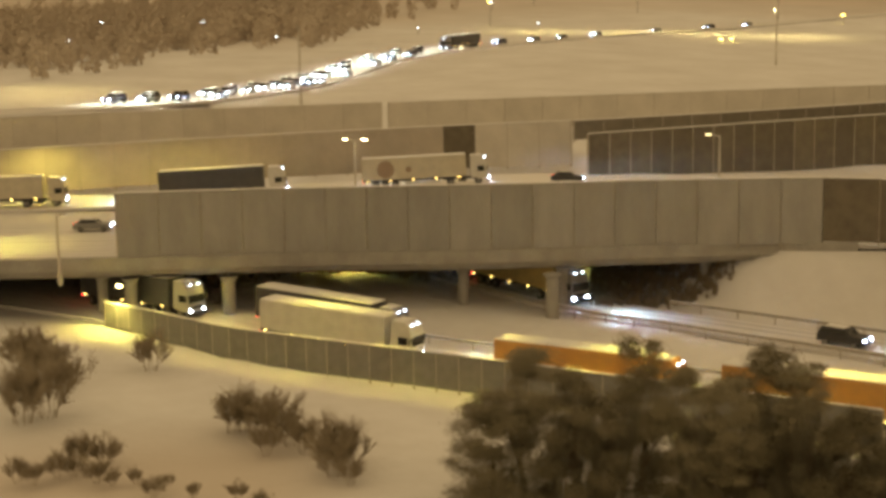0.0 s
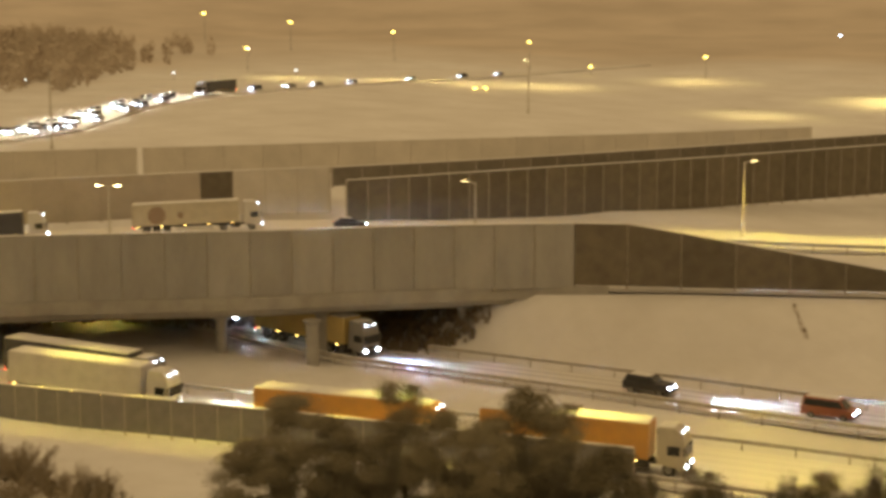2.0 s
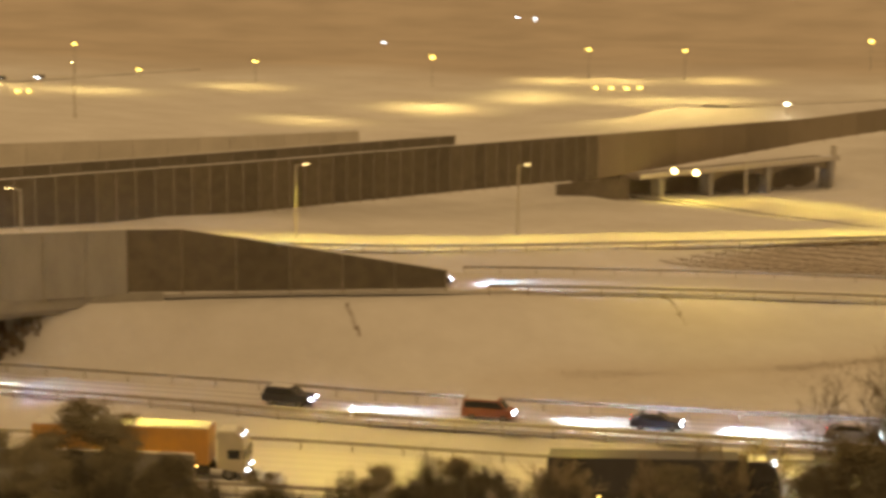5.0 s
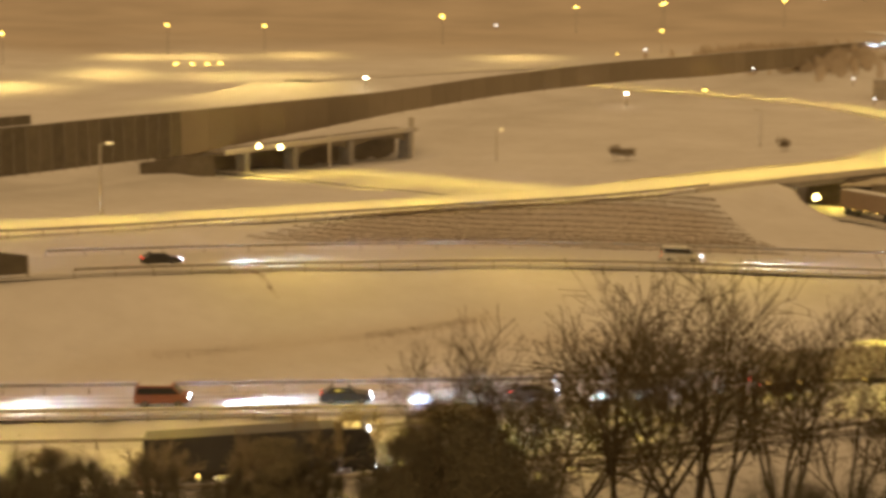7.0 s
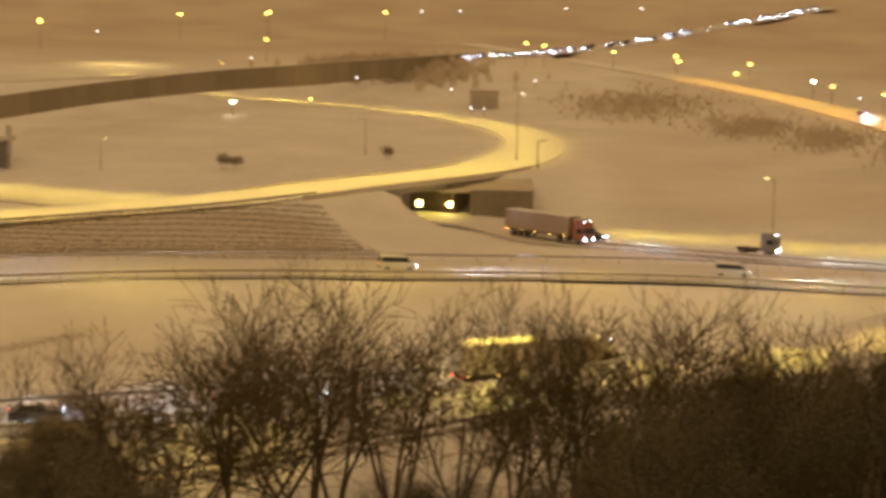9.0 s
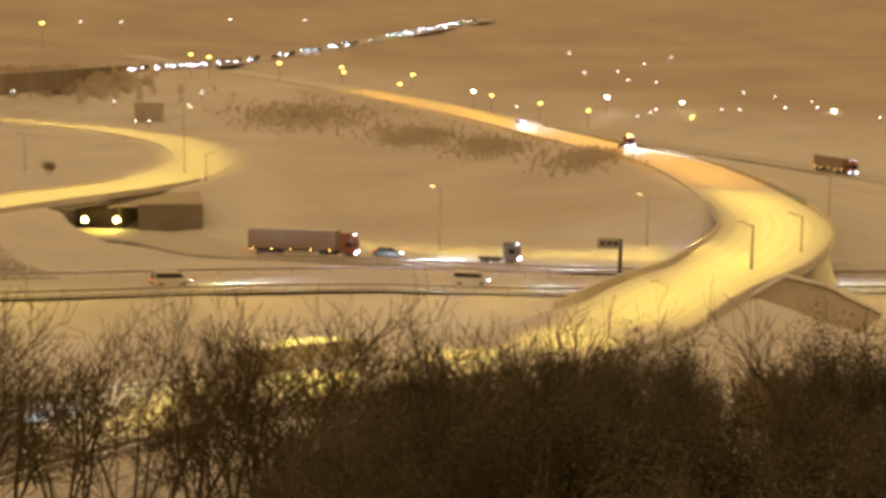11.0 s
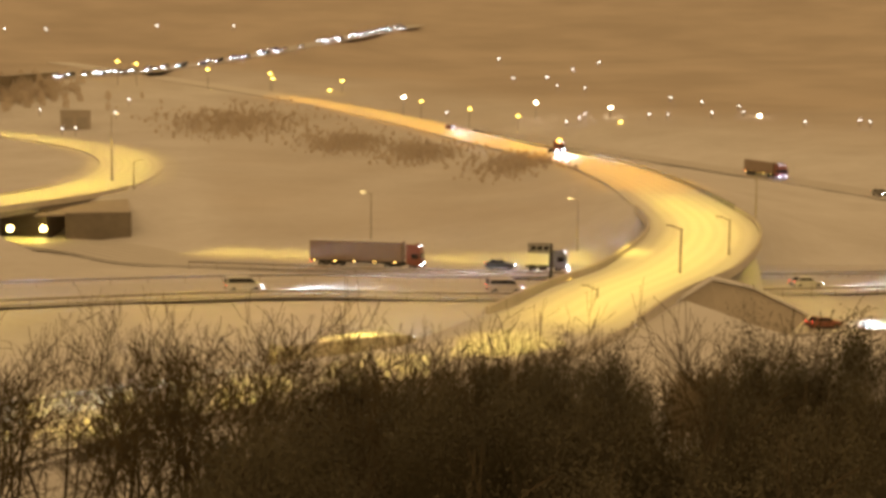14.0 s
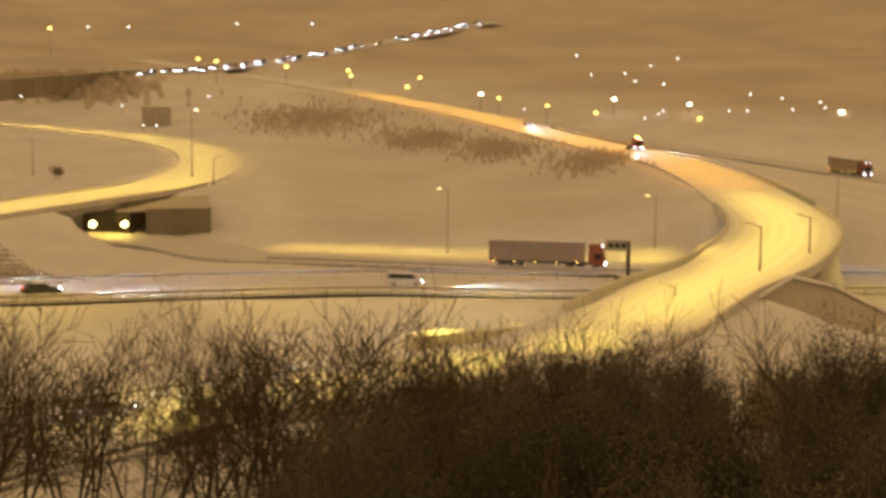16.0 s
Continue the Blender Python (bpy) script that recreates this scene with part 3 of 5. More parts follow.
mesh_ob("abutment", [(1.6, 254, 0.5), (17.5, 287, 0.5), (10, 291, 0.5), (-6, 259, 0.5), (1.6, 254, 7.9), (17.5, 287, 7.9), (10, 291, 7.9), (-6, 259, 7.9)],
        [(0, 1, 5, 4), (1, 2, 6, 5), (2, 3, 7, 6), (3, 0, 4, 7), (4, 5, 6, 7)], DARK_CONCRETE, loop_bridge)

mesh_ob("abutment_wall", [(4.6, 250.6, 1), (15.4, 251.2, 1), (15.6, 253, 1), (4.6, 252.4, 1), (4.6, 250.6, 7.5), (15.4, 251.2, 7.5), (15.6, 253, 7.5), (4.6, 252.4, 7.5)],
        [(0, 1, 5, 4), (1, 2, 6, 5), (2, 3, 7, 6), (3, 0, 4, 7), (4, 5, 6, 7)], DARK_CONCRETE, loop_bridge)
mesh_ob("slope_paving", [(-0.5, 251.0, 7.3), (15.4, 252.0, 7.52), (16.6, 281, 8.3), (2.0, 256, 7.6), (-0.5, 251.0, 7.0), (15.4, 252.0, 7.2), (16.6, 281, 8.0), (2.0, 256, 7.3)],
        [(0, 1, 2, 3), (7, 6, 5, 4), (0, 4, 5, 1), (1, 5, 6, 2), (2, 6, 7, 3), (3, 7, 4, 0)], BROWN_PANEL, loop_bridge)
ramp_bridge = tagged(new("ramp_bridge"), "curved ramp bridge with a sloping wing wall", "bridge")
on_ramp = RAMP[(RAMP[:, 1] > 124) & (RAMP[:, 1] < 205) & (RAMP[:, 0] > 30)]
slab("deck", on_ramp, 15, -0.35, -1.5, CONCRETE, ramp_bridge, 1.1)
slab("parapet", offset(on_ramp, -0.35), 0.4, 0.6, -0.42, PALE_WALL, ramp_bridge)
slab("parapet", offset(on_ramp, 14.95), 0.4, 0.55, -0.9, PALE_WALL, ramp_bridge)
far_ramp = RAMP[(RAMP[:, 1] >= 204) & (RAMP[:, 1] < 420) & (RAMP[:, 0] > 30)]
slab("parapet", offset(far_ramp, -0.35), 0.4, 0.7, -0.4, CONCRETE, ramp_bridge)
near_ramp = RAMP[(RAMP[:, 1] <= 125) & (RAMP[:, 0] > 10)]
slab("parapet", offset(near_ramp, -0.35), 0.4, 0.3, -0.4, PALE_WALL, ramp_bridge)


def wing(name, front, back, material, label=""):
    """A wall piece between two matching outlines, its face and its back."""
    n = len(front)
    return mesh_ob(name, front + back, [tuple(range(n)), tuple(range(2 * n - 1, n - 1, -1))] + [(i, n + i, n + (i + 1) % n, (i + 1) % n) for i in range(n)], material, ramp_bridge, label)


WING = [(63.3, 137.1, 7.25), (67.7, 137.2, 9.6), (73.3, 138.6, 8.3), (80.5, 139.6, 5.0), (76.5, 137.6, 2.9), (68.0, 136.2, 5.9)]
wing("wing_wall", WING, [(x + 0.5, y + 1.2, z) for x, y, z in WING], BROWN_PANEL, "pale concrete wing wall")
# dark band added for the shade under the deck's edge
LIP = [(63.2, 136.5, 7.35), (68.0, 135.8, 6.05), (76.5, 137.3, 3.3), (81, 139.0, 1.8), (81, 139.0, 1.1), (76.5, 137.3, 2.5), (68.0, 135.8, 5.2), (63.2, 136.5, 6.45)]
wing("wing_foot", LIP, [(x + 0.6, y + 2.2, z) for x, y, z in LIP], DARK_CONCRETE, "dark band for the shade under the wing wall")
CAP = [(63.2, 136.6, 7.36), (67.7, 136.8, 9.72), (73.3, 138.2, 8.42), (80.6, 139.3, 5.1), (80.6, 139.3, 5.25), (73.3, 138.2, 8.62), (67.7, 136.8, 9.95), (63.2, 136.6, 7.55)]
wing("snow_cap", CAP, [(x + 0.8, y + 1.9, z) for x, y, z in CAP], SNOW_CAP, "snow along the top of the wing wall")
for x, y in ((70, 150), (77, 158), (66, 158)):
    column(ramp_bridge, x, y, 0, 7.2, 0.6)

under = tagged(new("underpass_bridge"), "low dark bridge across the far carriageway", "bridge")
UNDER_A, UNDER_B = Vector((-116, 266, 9.6)), Vector((-92, 306, 12.2))
ux = (UNDER_B - UNDER_A).normalized()
un = Vector((ux.y, -ux.x, 0)).normalized()


def along_bridge(name, u0, u1, n0, n1, low, high, material, sag=0.0):
    """A piece of the bridge: metres along it, across it, and above or below the deck's line; sag arches its underside."""
    span = (UNDER_B - UNDER_A).length
    steps = 12 if sag else 1
    v, f = [], []
    for k in range(steps + 1):
        u = u0 + (u1 - u0) * k / steps
        c = UNDER_A + ux * (u * span)
        rise = sag * (1 - (2 * k / steps - 1) ** 2)
        for n, z in ((n0, low + rise), (n1, low + rise), (n1, high), (n0, high)):
            v.append(c + un * n + Vector((0, 0, z)))
    for k in range(steps):
        f += [(k * 4 + j, k * 4 + (j + 1) % 4, k * 4 + 4 + (j + 1) % 4, k * 4 + 4 + j) for j in range(4)]
    f += [(3, 2, 1, 0), tuple(steps * 4 + k for k in range(4))]
    return mesh_ob(name, v, f, material, under)


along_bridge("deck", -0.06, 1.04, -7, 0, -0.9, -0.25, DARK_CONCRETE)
along_bridge("parapet", -0.06, 1.04, 0.003, 0.3, -0.75, 0.15, PALE_WALL)
along_bridge("snow_cap", -0.06, 1.04, -0.5, 0.35, 0.155, 0.3, SNOW_CAP)
for u in (0.04, 0.30, 0.62, 0.98):
    along_bridge("pier", u, u + 0.022, -3, 0.5, -7.5, -0.92, CONCRETE)
for u0, u1 in ((0.325, 0.615), (0.645, 0.975)):
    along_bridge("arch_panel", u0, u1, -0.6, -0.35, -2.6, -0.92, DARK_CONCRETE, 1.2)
# dark sheet added behind the openings to stand for the shade inside
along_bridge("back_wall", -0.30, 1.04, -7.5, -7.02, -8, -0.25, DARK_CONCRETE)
along_bridge("post", 0.48, 0.488, 1.2, 1.5, -6.6, 0.9, PALE_WALL)
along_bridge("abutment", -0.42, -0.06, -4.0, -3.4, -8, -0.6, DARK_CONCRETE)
along_bridge("end_pillar", 1.0, 1.014, -0.6, 0.5, -7, 2.4, PALE_WALL)


# ---------------------------------------------------------------- guard rails
def guard_rail(line, off, label, every=4.0):
    root = tagged(new("guard_rail"), label, "guard rail", group="guard rails")
    l = offset(line, off)
    n = len(l)
    nl = left_normals(l)
    v = []
    for i in range(n):
        for dx, dz in ((0.0, 0.45), (0.06, 0.52), (0.0, 0.6), (0.06, 0.68), (0.0, 0.75), (-0.03, 0.75), (-0.03, 0.45)):
            v.append((l[i, 0] + nl[i, 0] * dx, l[i, 1] + nl[i, 1] * dx, l[i, 2] + dz))
    mesh_ob("rail", v, [(i * 7 + j, i * 7 + (j + 1) % 7, (i + 1) * 7 + (j + 1) % 7, (i + 1) * 7 + j) for i in range(n - 1) for j in range(7)], RAIL, root)
    snow = []
    for i in range(n):
        for dx, dz in ((-0.07, 0.76), (-0.02, 0.83), (0.05, 0.82), (0.09, 0.76)):
            snow.append((l[i, 0] + nl[i, 0] * dx, l[i, 1] + nl[i, 1] * dx, l[i, 2] + dz))
    mesh_ob("snow_cap", snow, [(i * 4 + j, i * 4 + (j + 1) % 4, (i + 1) * 4 + (j + 1) % 4, (i + 1) * 4 + j) for i in range(n - 1) for j in range(4)], SNOW_CAP, root, "line of snow on the rail")
    step = max(1, round(every / 2.0))
    data = None
    for i in range(0, n, step):
        if data is None:
            ob = part("post", boxes((-0.05, 0.05, -0.07, 0.02, -0.4, 0.6)), RAIL, root)
            data = ob.data
        else:
            ob = new("post", data)
            ob.parent = root
        ob.location = l[i]
    return root


def stretch(line, x0, x1):
    return line[(line[:, 0] > x0) & (line[:, 0] < x1)]


guard_rail(stretch(SLIP, -122, 60), -0.7, "snow-topped steel guard rail beside the slip road")
guard_rail(stretch(SLIP, -112, 30), 8.4, "snow-topped steel guard rail on the far verge of the slip road")
guard_rail(RAMP[(RAMP[:, 0] > -72) & (RAMP[:, 0] < 20) & (RAMP[:, 1] < 130)], -0.6, "snow-topped steel guard rail beside the lower slip road")
guard_rail(RAMP[(RAMP[:, 0] > -125) & (RAMP[:, 0] < -20) & (RAMP[:, 1] < 110)], 12.6, "steel guard rail between the two slip roads")
guard_rail(stretch(MAIN, -78, 140), -0.7, "snow-topped steel guard rail along the motorway")
guard_rail(stretch(MAIN, -78, 140), 14.2, "steel guard rail in the middle of the motorway")
guard_rail(LOOP[(LOOP[:, 0] > -125) & (LOOP[:, 1] < 225)], -0.7, "snow-topped steel guard rail below the loop")
guard_rail(stretch(FARWAY, 20, 140), -0.8, "steel guard rail beside the far carriageway")


# ---------------------------------------------------------------- lamps
def lamp_post(x, y, z, height, arms=((1, 0),), lens=None, radius=0.13, group="street lamps", label="tall galvanised street lamp with a flat head"):
    root = tagged(new("street_lamp"), label, "street lamp", group=group)
    bm = bmesh.new()
    tube(bm, (0, 0, -0.5), (0, 0, height - 0.2), radius * 1.5, radius * 0.8, 10)
    part("pole", bm, POLE, root)
    bm = bmesh.new()
    tube(bm, (0, 0, -0.3), (0, 0, 0.7), radius * 2.1, radius * 1.9, 10)
    part("base", bm, POLE, root)
    for ax, ay in arms:
        d = Vector((ax, ay, 0)).normalized()
        bm = bmesh.new()
        tube(bm, (0, 0, height - 0.35), d * 1.0 + Vector((0, 0, height)), radius * 0.6, radius * 0.5, 8)
        part("arm", bm, POLE, root)
        turn = Matrix.Translation(d * 1.3 + Vector((0, 0, height))) @ Matrix.Rotation(math.atan2(ay, ax), 4, "Z")
        bm = boxes((-0.45, 0.45, -0.16, 0.16, -0.02, 0.14), bevel=0.04)
        bmesh.ops.transform(bm, matrix=turn, verts=bm.verts)
        head = part("lamp_head", bm, POLE, root)
        if lens:
            bm = boxes((-0.34, 0.34, -0.13, 0.13, -0.09, -0.025), bevel=0.02)
            bmesh.ops.transform(bm, matrix=turn, verts=bm.verts)
            part("lens", bm, lens, head, "glowing lens")
    root.location = (x, y, z)
    return root


def ground_at(x, y):
    return float(ground_height(np.array([x]), np.array([y]))[0])


ROAD_LAMPS = [  # x, y, foot, top
    (-208, 100, 17.0, 28.9, ((-1, 0.3),), None), (-159.3, 83.7, 6.6, 15.4, ((-0.8, -0.6), (0.8, 0.6)), LENS), (-130.8, 117.8, 6.8, 15.8, ((-0.5, -0.8),), LENS_DIM),
    (-237, 229.5, 19, 30.6, ((0.4, -1),), LENS), (-117, 152.3, 7, 17.4, ((0.8, 0.5),), LENS_DIM), (-99.1, 180.6, 7, 16.7, ((0.8, 0.5),), LENS_DIM),
    (-69.2, 291.9, 6, 13.2, ((0.8, -0.5),), LENS_DIM), (-18, 329, 8.6, 16.4, ((-1, 0),), None), (50, 219.4, 3.2, 13.0, ((-1, 0.1),), LENS_DIM), (80.3, 209.1, 3.2, 12.4, ((-1, 0.1),), LENS_DIM),
    (69.9, 149.5, 7.0, 14.1, ((-0.8, 0.6),), None), (81, 159.6, 7.2, 14.0, ((-0.8, 0.6),), None), (55.8, 139.2, 4.2, 9.1, ((-0.8, 0.6),), None),
    (15.3, 309.6, 9, 22.8, ((1, 0),), LENS_DIM), (18.5, 289.4, 9, 14.3, ((1, 0),), None), (-137.8, 39.9, 5.5, 12.1, ((1, 0.2),), None),
    (100.5, 190, 9.8, 16.9, ((-0.9, 0.3),), None)]
for x, y, z0, z1, arms, lens in ROAD_LAMPS:
    lamp_post(x, y, z0, z1 - z0, arms, lens)

# rows of added spots that light the carriageways, most without a lamp post
def lit_road(line, off, step, height, power, colour=SODIUM, cone=118):
    c = offset(line, off)
    along = np.concatenate([[0], np.cumsum(np.linalg.norm(np.diff(c[:, :2], axis=0), axis=1))])
    for m in np.arange(step / 2, along[-1], step):
        down_spot(*(float(np.interp(m, along, c[:, k])) for k in range(2)), float(np.interp(m, along, c[:, 2])) + height, power, 1.0, colour, cone)


lit_road(LOOP[(LOOP[:, 0] > -128) & (LOOP[:, 1] < 300)], 8, 15, 9, 3600)
lit_road(LOOP[(LOOP[:, 1] >= 300)], 8, 18, 10, 3300)
lit_road(RAMP[(RAMP[:, 0] > 0) & (RAMP[:, 1] < 122)], 7, 12, 8, 2500, SODIUM, 80)
lit_road(stretch(SLIP, 0, 62), 3.6, 14, 8, 2600)
lit_road(RAMP[(RAMP[:, 0] > 40) & (RAMP[:, 1] >= 122) & (RAMP[:, 1] < 232)], 7, 6.5, 9, 2100, SODIUM, 96)
lit_road(RAMP[(RAMP[:, 0] > 0) & (RAMP[:, 1] >= 238) & (RAMP[:, 1] < 560)], 7, 13, 10, 3000, (1.0, 0.45, 0.03))
lit_road(RAMP[(RAMP[:, 0] > -140) & (RAMP[:, 0] < 0) & (RAMP[:, 1] > 40)], 4, 16, 9, 2000)
lit_road(RAMP[(RAMP[:, 0] > -136) & (RAMP[:, 0] < -70) & (RAMP[:, 1] > 40)], -1.3, 9, 5.2, 560, SODIUM, 112)
lit_road(FARWAY[(FARWAY[:, 0] > 16) & (FARWAY[:, 0] < 76)], 16, 9, 6, 1150)
lit_road(FARWAY[(FARWAY[:, 0] < -30) & (FARWAY[:, 0] > -112)], 15, 15, 8, 3200)
lit_road(FARWAY[(FARWAY[:, 0] < -30) & (FARWAY[:, 0] > -112)], 3, 20, 8, 2600)
lit_road(QUEUE[(QUEUE[:, 1] > 70) & (QUEUE[:, 1] < 240)], 9, 24, 10, 15000, (1.0, 0.84, 0.55))
lit_road(MAIN[(MAIN[:, 1] < 110) & (MAIN[:, 1] > -10)], 10, 32, 9, 4200)
lit_road(MAIN[MAIN[:, 0] > -70], -2, 26, 10, 1400, SODIUM, 140)
lit_road(stretch(SLIP, -80, 40), -4.5, 12, 5, 520, SODIUM, 140)
lit_road(LOOP[(LOOP[:, 0] < -172)], 9, 20, 9, 3000, SODIUM, 150)

# wall lamp under the end of the bridge
wall_lamp = tagged(new("wall_lamp"), "glowing yellow lamp under the end of the bridge", "lamp")
part("housing", boxes((-0.35, 0.35, -0.2, 0.2, 0.1, 0.3), bevel=0.04), DARK_STEEL, wall_lamp)
part("lens", boxes((-0.32, 0.32, -0.2, 0.2, -0.12, 0.09), bevel=0.05), LENS_HOT, wall_lamp)
wall_lamp.location = (-138.7, 46.0, 4.2)
down_spot(-137.6, 44.6, 4.0, 2600, 0.6)
# added fills under the bridge, where no lamp stands
down_spot(-130, 58, 4.0, 1200, 0.6)
for lx, ly in ((-143, 98), (-154, 93), (-131, 96), (-166, 88), (-148, 76)):
    down_spot(lx, ly, 4.2, 900, 0.6)


def flood_light(x, y, z, lens, size=0.5, label="round floodlight under the bridge"):
    root = tagged(new("flood_light"), label, "floodlight", group="floodlights")
    bm = bmesh.new()
    tube(bm, (0, 0.25, 0), (0, 0, 0), size * 0.7, size, 14)
    part("housing", bm, DARK_STEEL, root)
    bm = bmesh.new()
    tube(bm, (0, -0.01, 0), (0, -0.12, 0), size * 0.92, size * 0.8, 14)
    part("lens", bm, lens, root, "glowing lens")
    bm = bmesh.new()
    tube(bm, (0, 0.2, size * 0.6), (0, 0.2, size * 0.6 + 1.2), 0.05, 0.05, 6)
    part("bracket", bm, DARK_STEEL, root)
    root.location = (x, y, z)
    return root


for x, y, z in ((-111.8, 267.6, 10.4), (-107.9, 269.2, 10.1)):
    flood_light(x, y, z, LENS_HOT, 0.58)
for x, y, z in ((-4.3, 252, 5.0), (1.0, 253, 4.8)):
    flood_light(x, y, z, LENS_HOT, 0.58)
flood_light(-9.6, 251.2, 5.2, LENS_DIM, 0.34, "small dim floodlight under the bridge")
down_spot(-108, 262, 9.5, 2200, 0.8)
down_spot(-1, 249, 6, 1800, 0.8)


# lamps of the town and of the roads beyond: bearing (degrees from north), rise of the line of sight, distance
def far_lamp(x, y, z, size, lens, tall, label):
    root = tagged(new("far_lamp"), label, "lamp", group="distant lamps")
    bm = bmesh.new()
    bmesh.ops.create_icosphere(bm, subdivisions=2, radius=1, matrix=Matrix.Diagonal((size, size, size * 0.6, 1)))
    part("globe", bm, lens, root)
    bm = bmesh.new()
    tube(bm, (0, 0, size * 0.5), (0, 0, size * 0.5 + 0.25), size * 1.1, size * 0.5, 10)
    part("hood", bm, STEEL, root)
    bm = bmesh.new()
    tube(bm, (0, size * 0.4, -tall), (0, size * 0.4, size * 0.4), 0.14, 0.09, 6)
    part("pole", bm, STEEL, root)
    root.location = (x, y, z)
    return root


FAR_LAMPS = [(14.1, -0.6, 520, 'w'), (19.3, -0.76, 520, 'w'), (22.2, -0.93, 520, 'w'), (27.9, -1.15, 520, 'w'), (32.9, -2.64, 520, 'w'), (16.7, -1.04, 500, 'y'), (18.6, -1.3, 500, 'y'), (22.6, -1.47, 500, 'y'), (24.3, -1.77, 500, 'y'), (25.5, -2.16, 500, 'y'), (28.0, -1.91, 500, 'y'), (14.8, -0.76, 500, 'y'), (11.7, 0.01, 600, 'y'), (11.2, -0.35, 600, 'y'), (8.9, 0.27, 600, 'y'), (9.0, 0.07, 600, 'y'), (6.5, 0.4, 600, 'y'), (3.1, 0.67, 600, 'y'), (3.8, 0.59, 600, 'y'), (-10.3, 1.53, 620, 'y'), (-15.5, 1.13, 620, 'y'), (-6.9, 1.67, 620, 'y')]
FAR_LAMPS += [(-2.4, 1.76, 620, 'y'), (-7.0, 0.63, 620, 'y'), (-8.7, -0.31, 620, 'y'), (-8.3, -1.79, 420, 'w'), (-5.3, -1.63, 460, 'y'), (-18.5, -1.22, 420, 'w'), (-15.5, 1.19, 560, 'y'), (-22.4, 0.77, 560, 'y'), (-24.1, -0.66, 560, 'y'), (-24.6, -0.68, 560, 'y'), (-25.2, -0.68, 560, 'y'), (-25.8, -0.68, 560, 'y'), (-32.2, 0.42, 560, 'y'), (-7.0, 1.63, 560, 'y'), (-13.4, 0.82, 640, 's'), (-7.6, -0.08, 640, 's'), (-3.5, -0.79, 640, 's'), (-0.2, -0.78, 640, 's'), (3.6, -0.76, 640, 's'), (0.5, 1.85, 640, 's'), (-1.0, 1.83, 640, 's'), (4.6, 2.03, 640, 's')]
FAR_LAMPS += [(7.5, 2.07, 640, 's'), (-28.9, 2.01, 600, 'b'), (-28.2, 1.95, 600, 'b'), (-34.1, 0.99, 600, 'b'), (-32.2, 0.46, 560, 'y'), (-39.1, 0.22, 560, 'y'), (-26.1, 0.79, 560, 'y'), (-43.5, -0.15, 560, 'y'), (-58.5, 1.9, 560, 'y'), (-55.2, 1.58, 560, 'y'), (-51.2, 1.2, 560, 'y'), (-45.9, 0.81, 560, 'y'), (-56.9, 0.58, 560, 'y'), (-39.1, 0.21, 560, 'y'), (-56.8, 0.57, 420, 's'), (-55.0, -0.26, 420, 's'), (-68.0, 0.0, 420, 's'), (-73.6, -0.57, 420, 's'), (-70.8, -1.23, 420, 's'), (-65.2, -0.61, 420, 's'), (-71.8, 0.07, 420, 's'), (-73.0, -0.59, 420, 's')]
FAR_LAMPS += [(-59.7, -0.36, 420, 's'), (-47.6, -0.98, 470, 'y'), (-48.0, -0.98, 470, 'y'), (-74.6, -2.31, 470, 'y'), (-73.0, -1.82, 470, 'y'), (17.8, 0.92, 640, 's'), (18.4, 0.18, 640, 's'), (19.7, 0.24, 640, 's'), (20.1, -0.08, 640, 's'), (20.7, 0.54, 640, 's'), (21.2, -0.17, 640, 's'), (21.7, 0.82, 640, 's'), (24.5, -0.51, 640, 's'), (25.7, -0.65, 640, 's'), (26.1, -1.07, 640, 's'), (27.1, -0.8, 640, 's'), (27.3, -1.01, 640, 's'), (23.7, -1.16, 640, 's'), (24.4, -1.15, 640, 's'), (21.0, -1.32, 640, 's'), (21.2, -1.19, 640, 's'), (20.5, -1.48, 640, 's')]
FAR_LAMPS += [(29.6, -1.37, 640, 's'), (31.6, -1.29, 640, 's'), (32.0, -1.32, 640, 's'), (15.8, -1.18, 640, 's'), (0.2, -1.16, 430, 's'), (3.5, -0.77, 430, 's'), (3.0, -1.26, 430, 's'), (1.0, -1.89, 430, 's'), (1.5, -1.88, 430, 's'), (-3.5, -0.79, 430, 's')]
FAR_POOLS = [(-37.0, 422, 7000), (-32.1, 486, 8000), (-27.5, 600, 12000), (-24.9, 600, 12000), (-21.1, 610, 12000), (-23.9, 428, 9000), (-21.3, 420, 9000), (-12.6, 600, 11000), (-39.5, 540, 9000), (-5.0, 600, 9000), (-32.2, 480, 9000), (-28.3, 520, 9000), (-24.0, 520, 9000), (-21.3, 520, 9000), (-55.2, 520, 9000), (-51.2, 520, 9000), (-45.2, 500, 9000), (-48.5, 500, 9000), (-12.8, 540, 9000), (-28.3, 540, 8000), (-23.9, 380, 5000), (-74.0, 320, 5000)]
REACH = np.arange(330, 1200, 8.0)
for az, el, d, kind in FAR_LAMPS:
    if kind == "s" and az > 10:
        over = 30 + REACH * math.tan(radians(el)) - ground_height(REACH * math.sin(radians(az)), REACH * math.cos(radians(az)))
        d = float(REACH[np.argmax(over < 3.0)]) if (over < 3.0).any() else d
    a, k = radians(az), {"w": LENS_WHITE, "y": LENS_FAR, "s": LENS_SMALL, "b": LENS_BLUE}[kind]
    x, y, z = d * math.sin(a), d * math.cos(a), 30 + d * math.tan(radians(el))
    size = d * {"w": 0.0015, "y": 0.0013, "s": 0.00065, "b": 0.0010}[kind]
    foot = float(np.clip(z - ground_at(x, y), 2.0, 11.0)) if kind in "wy" else 2.0
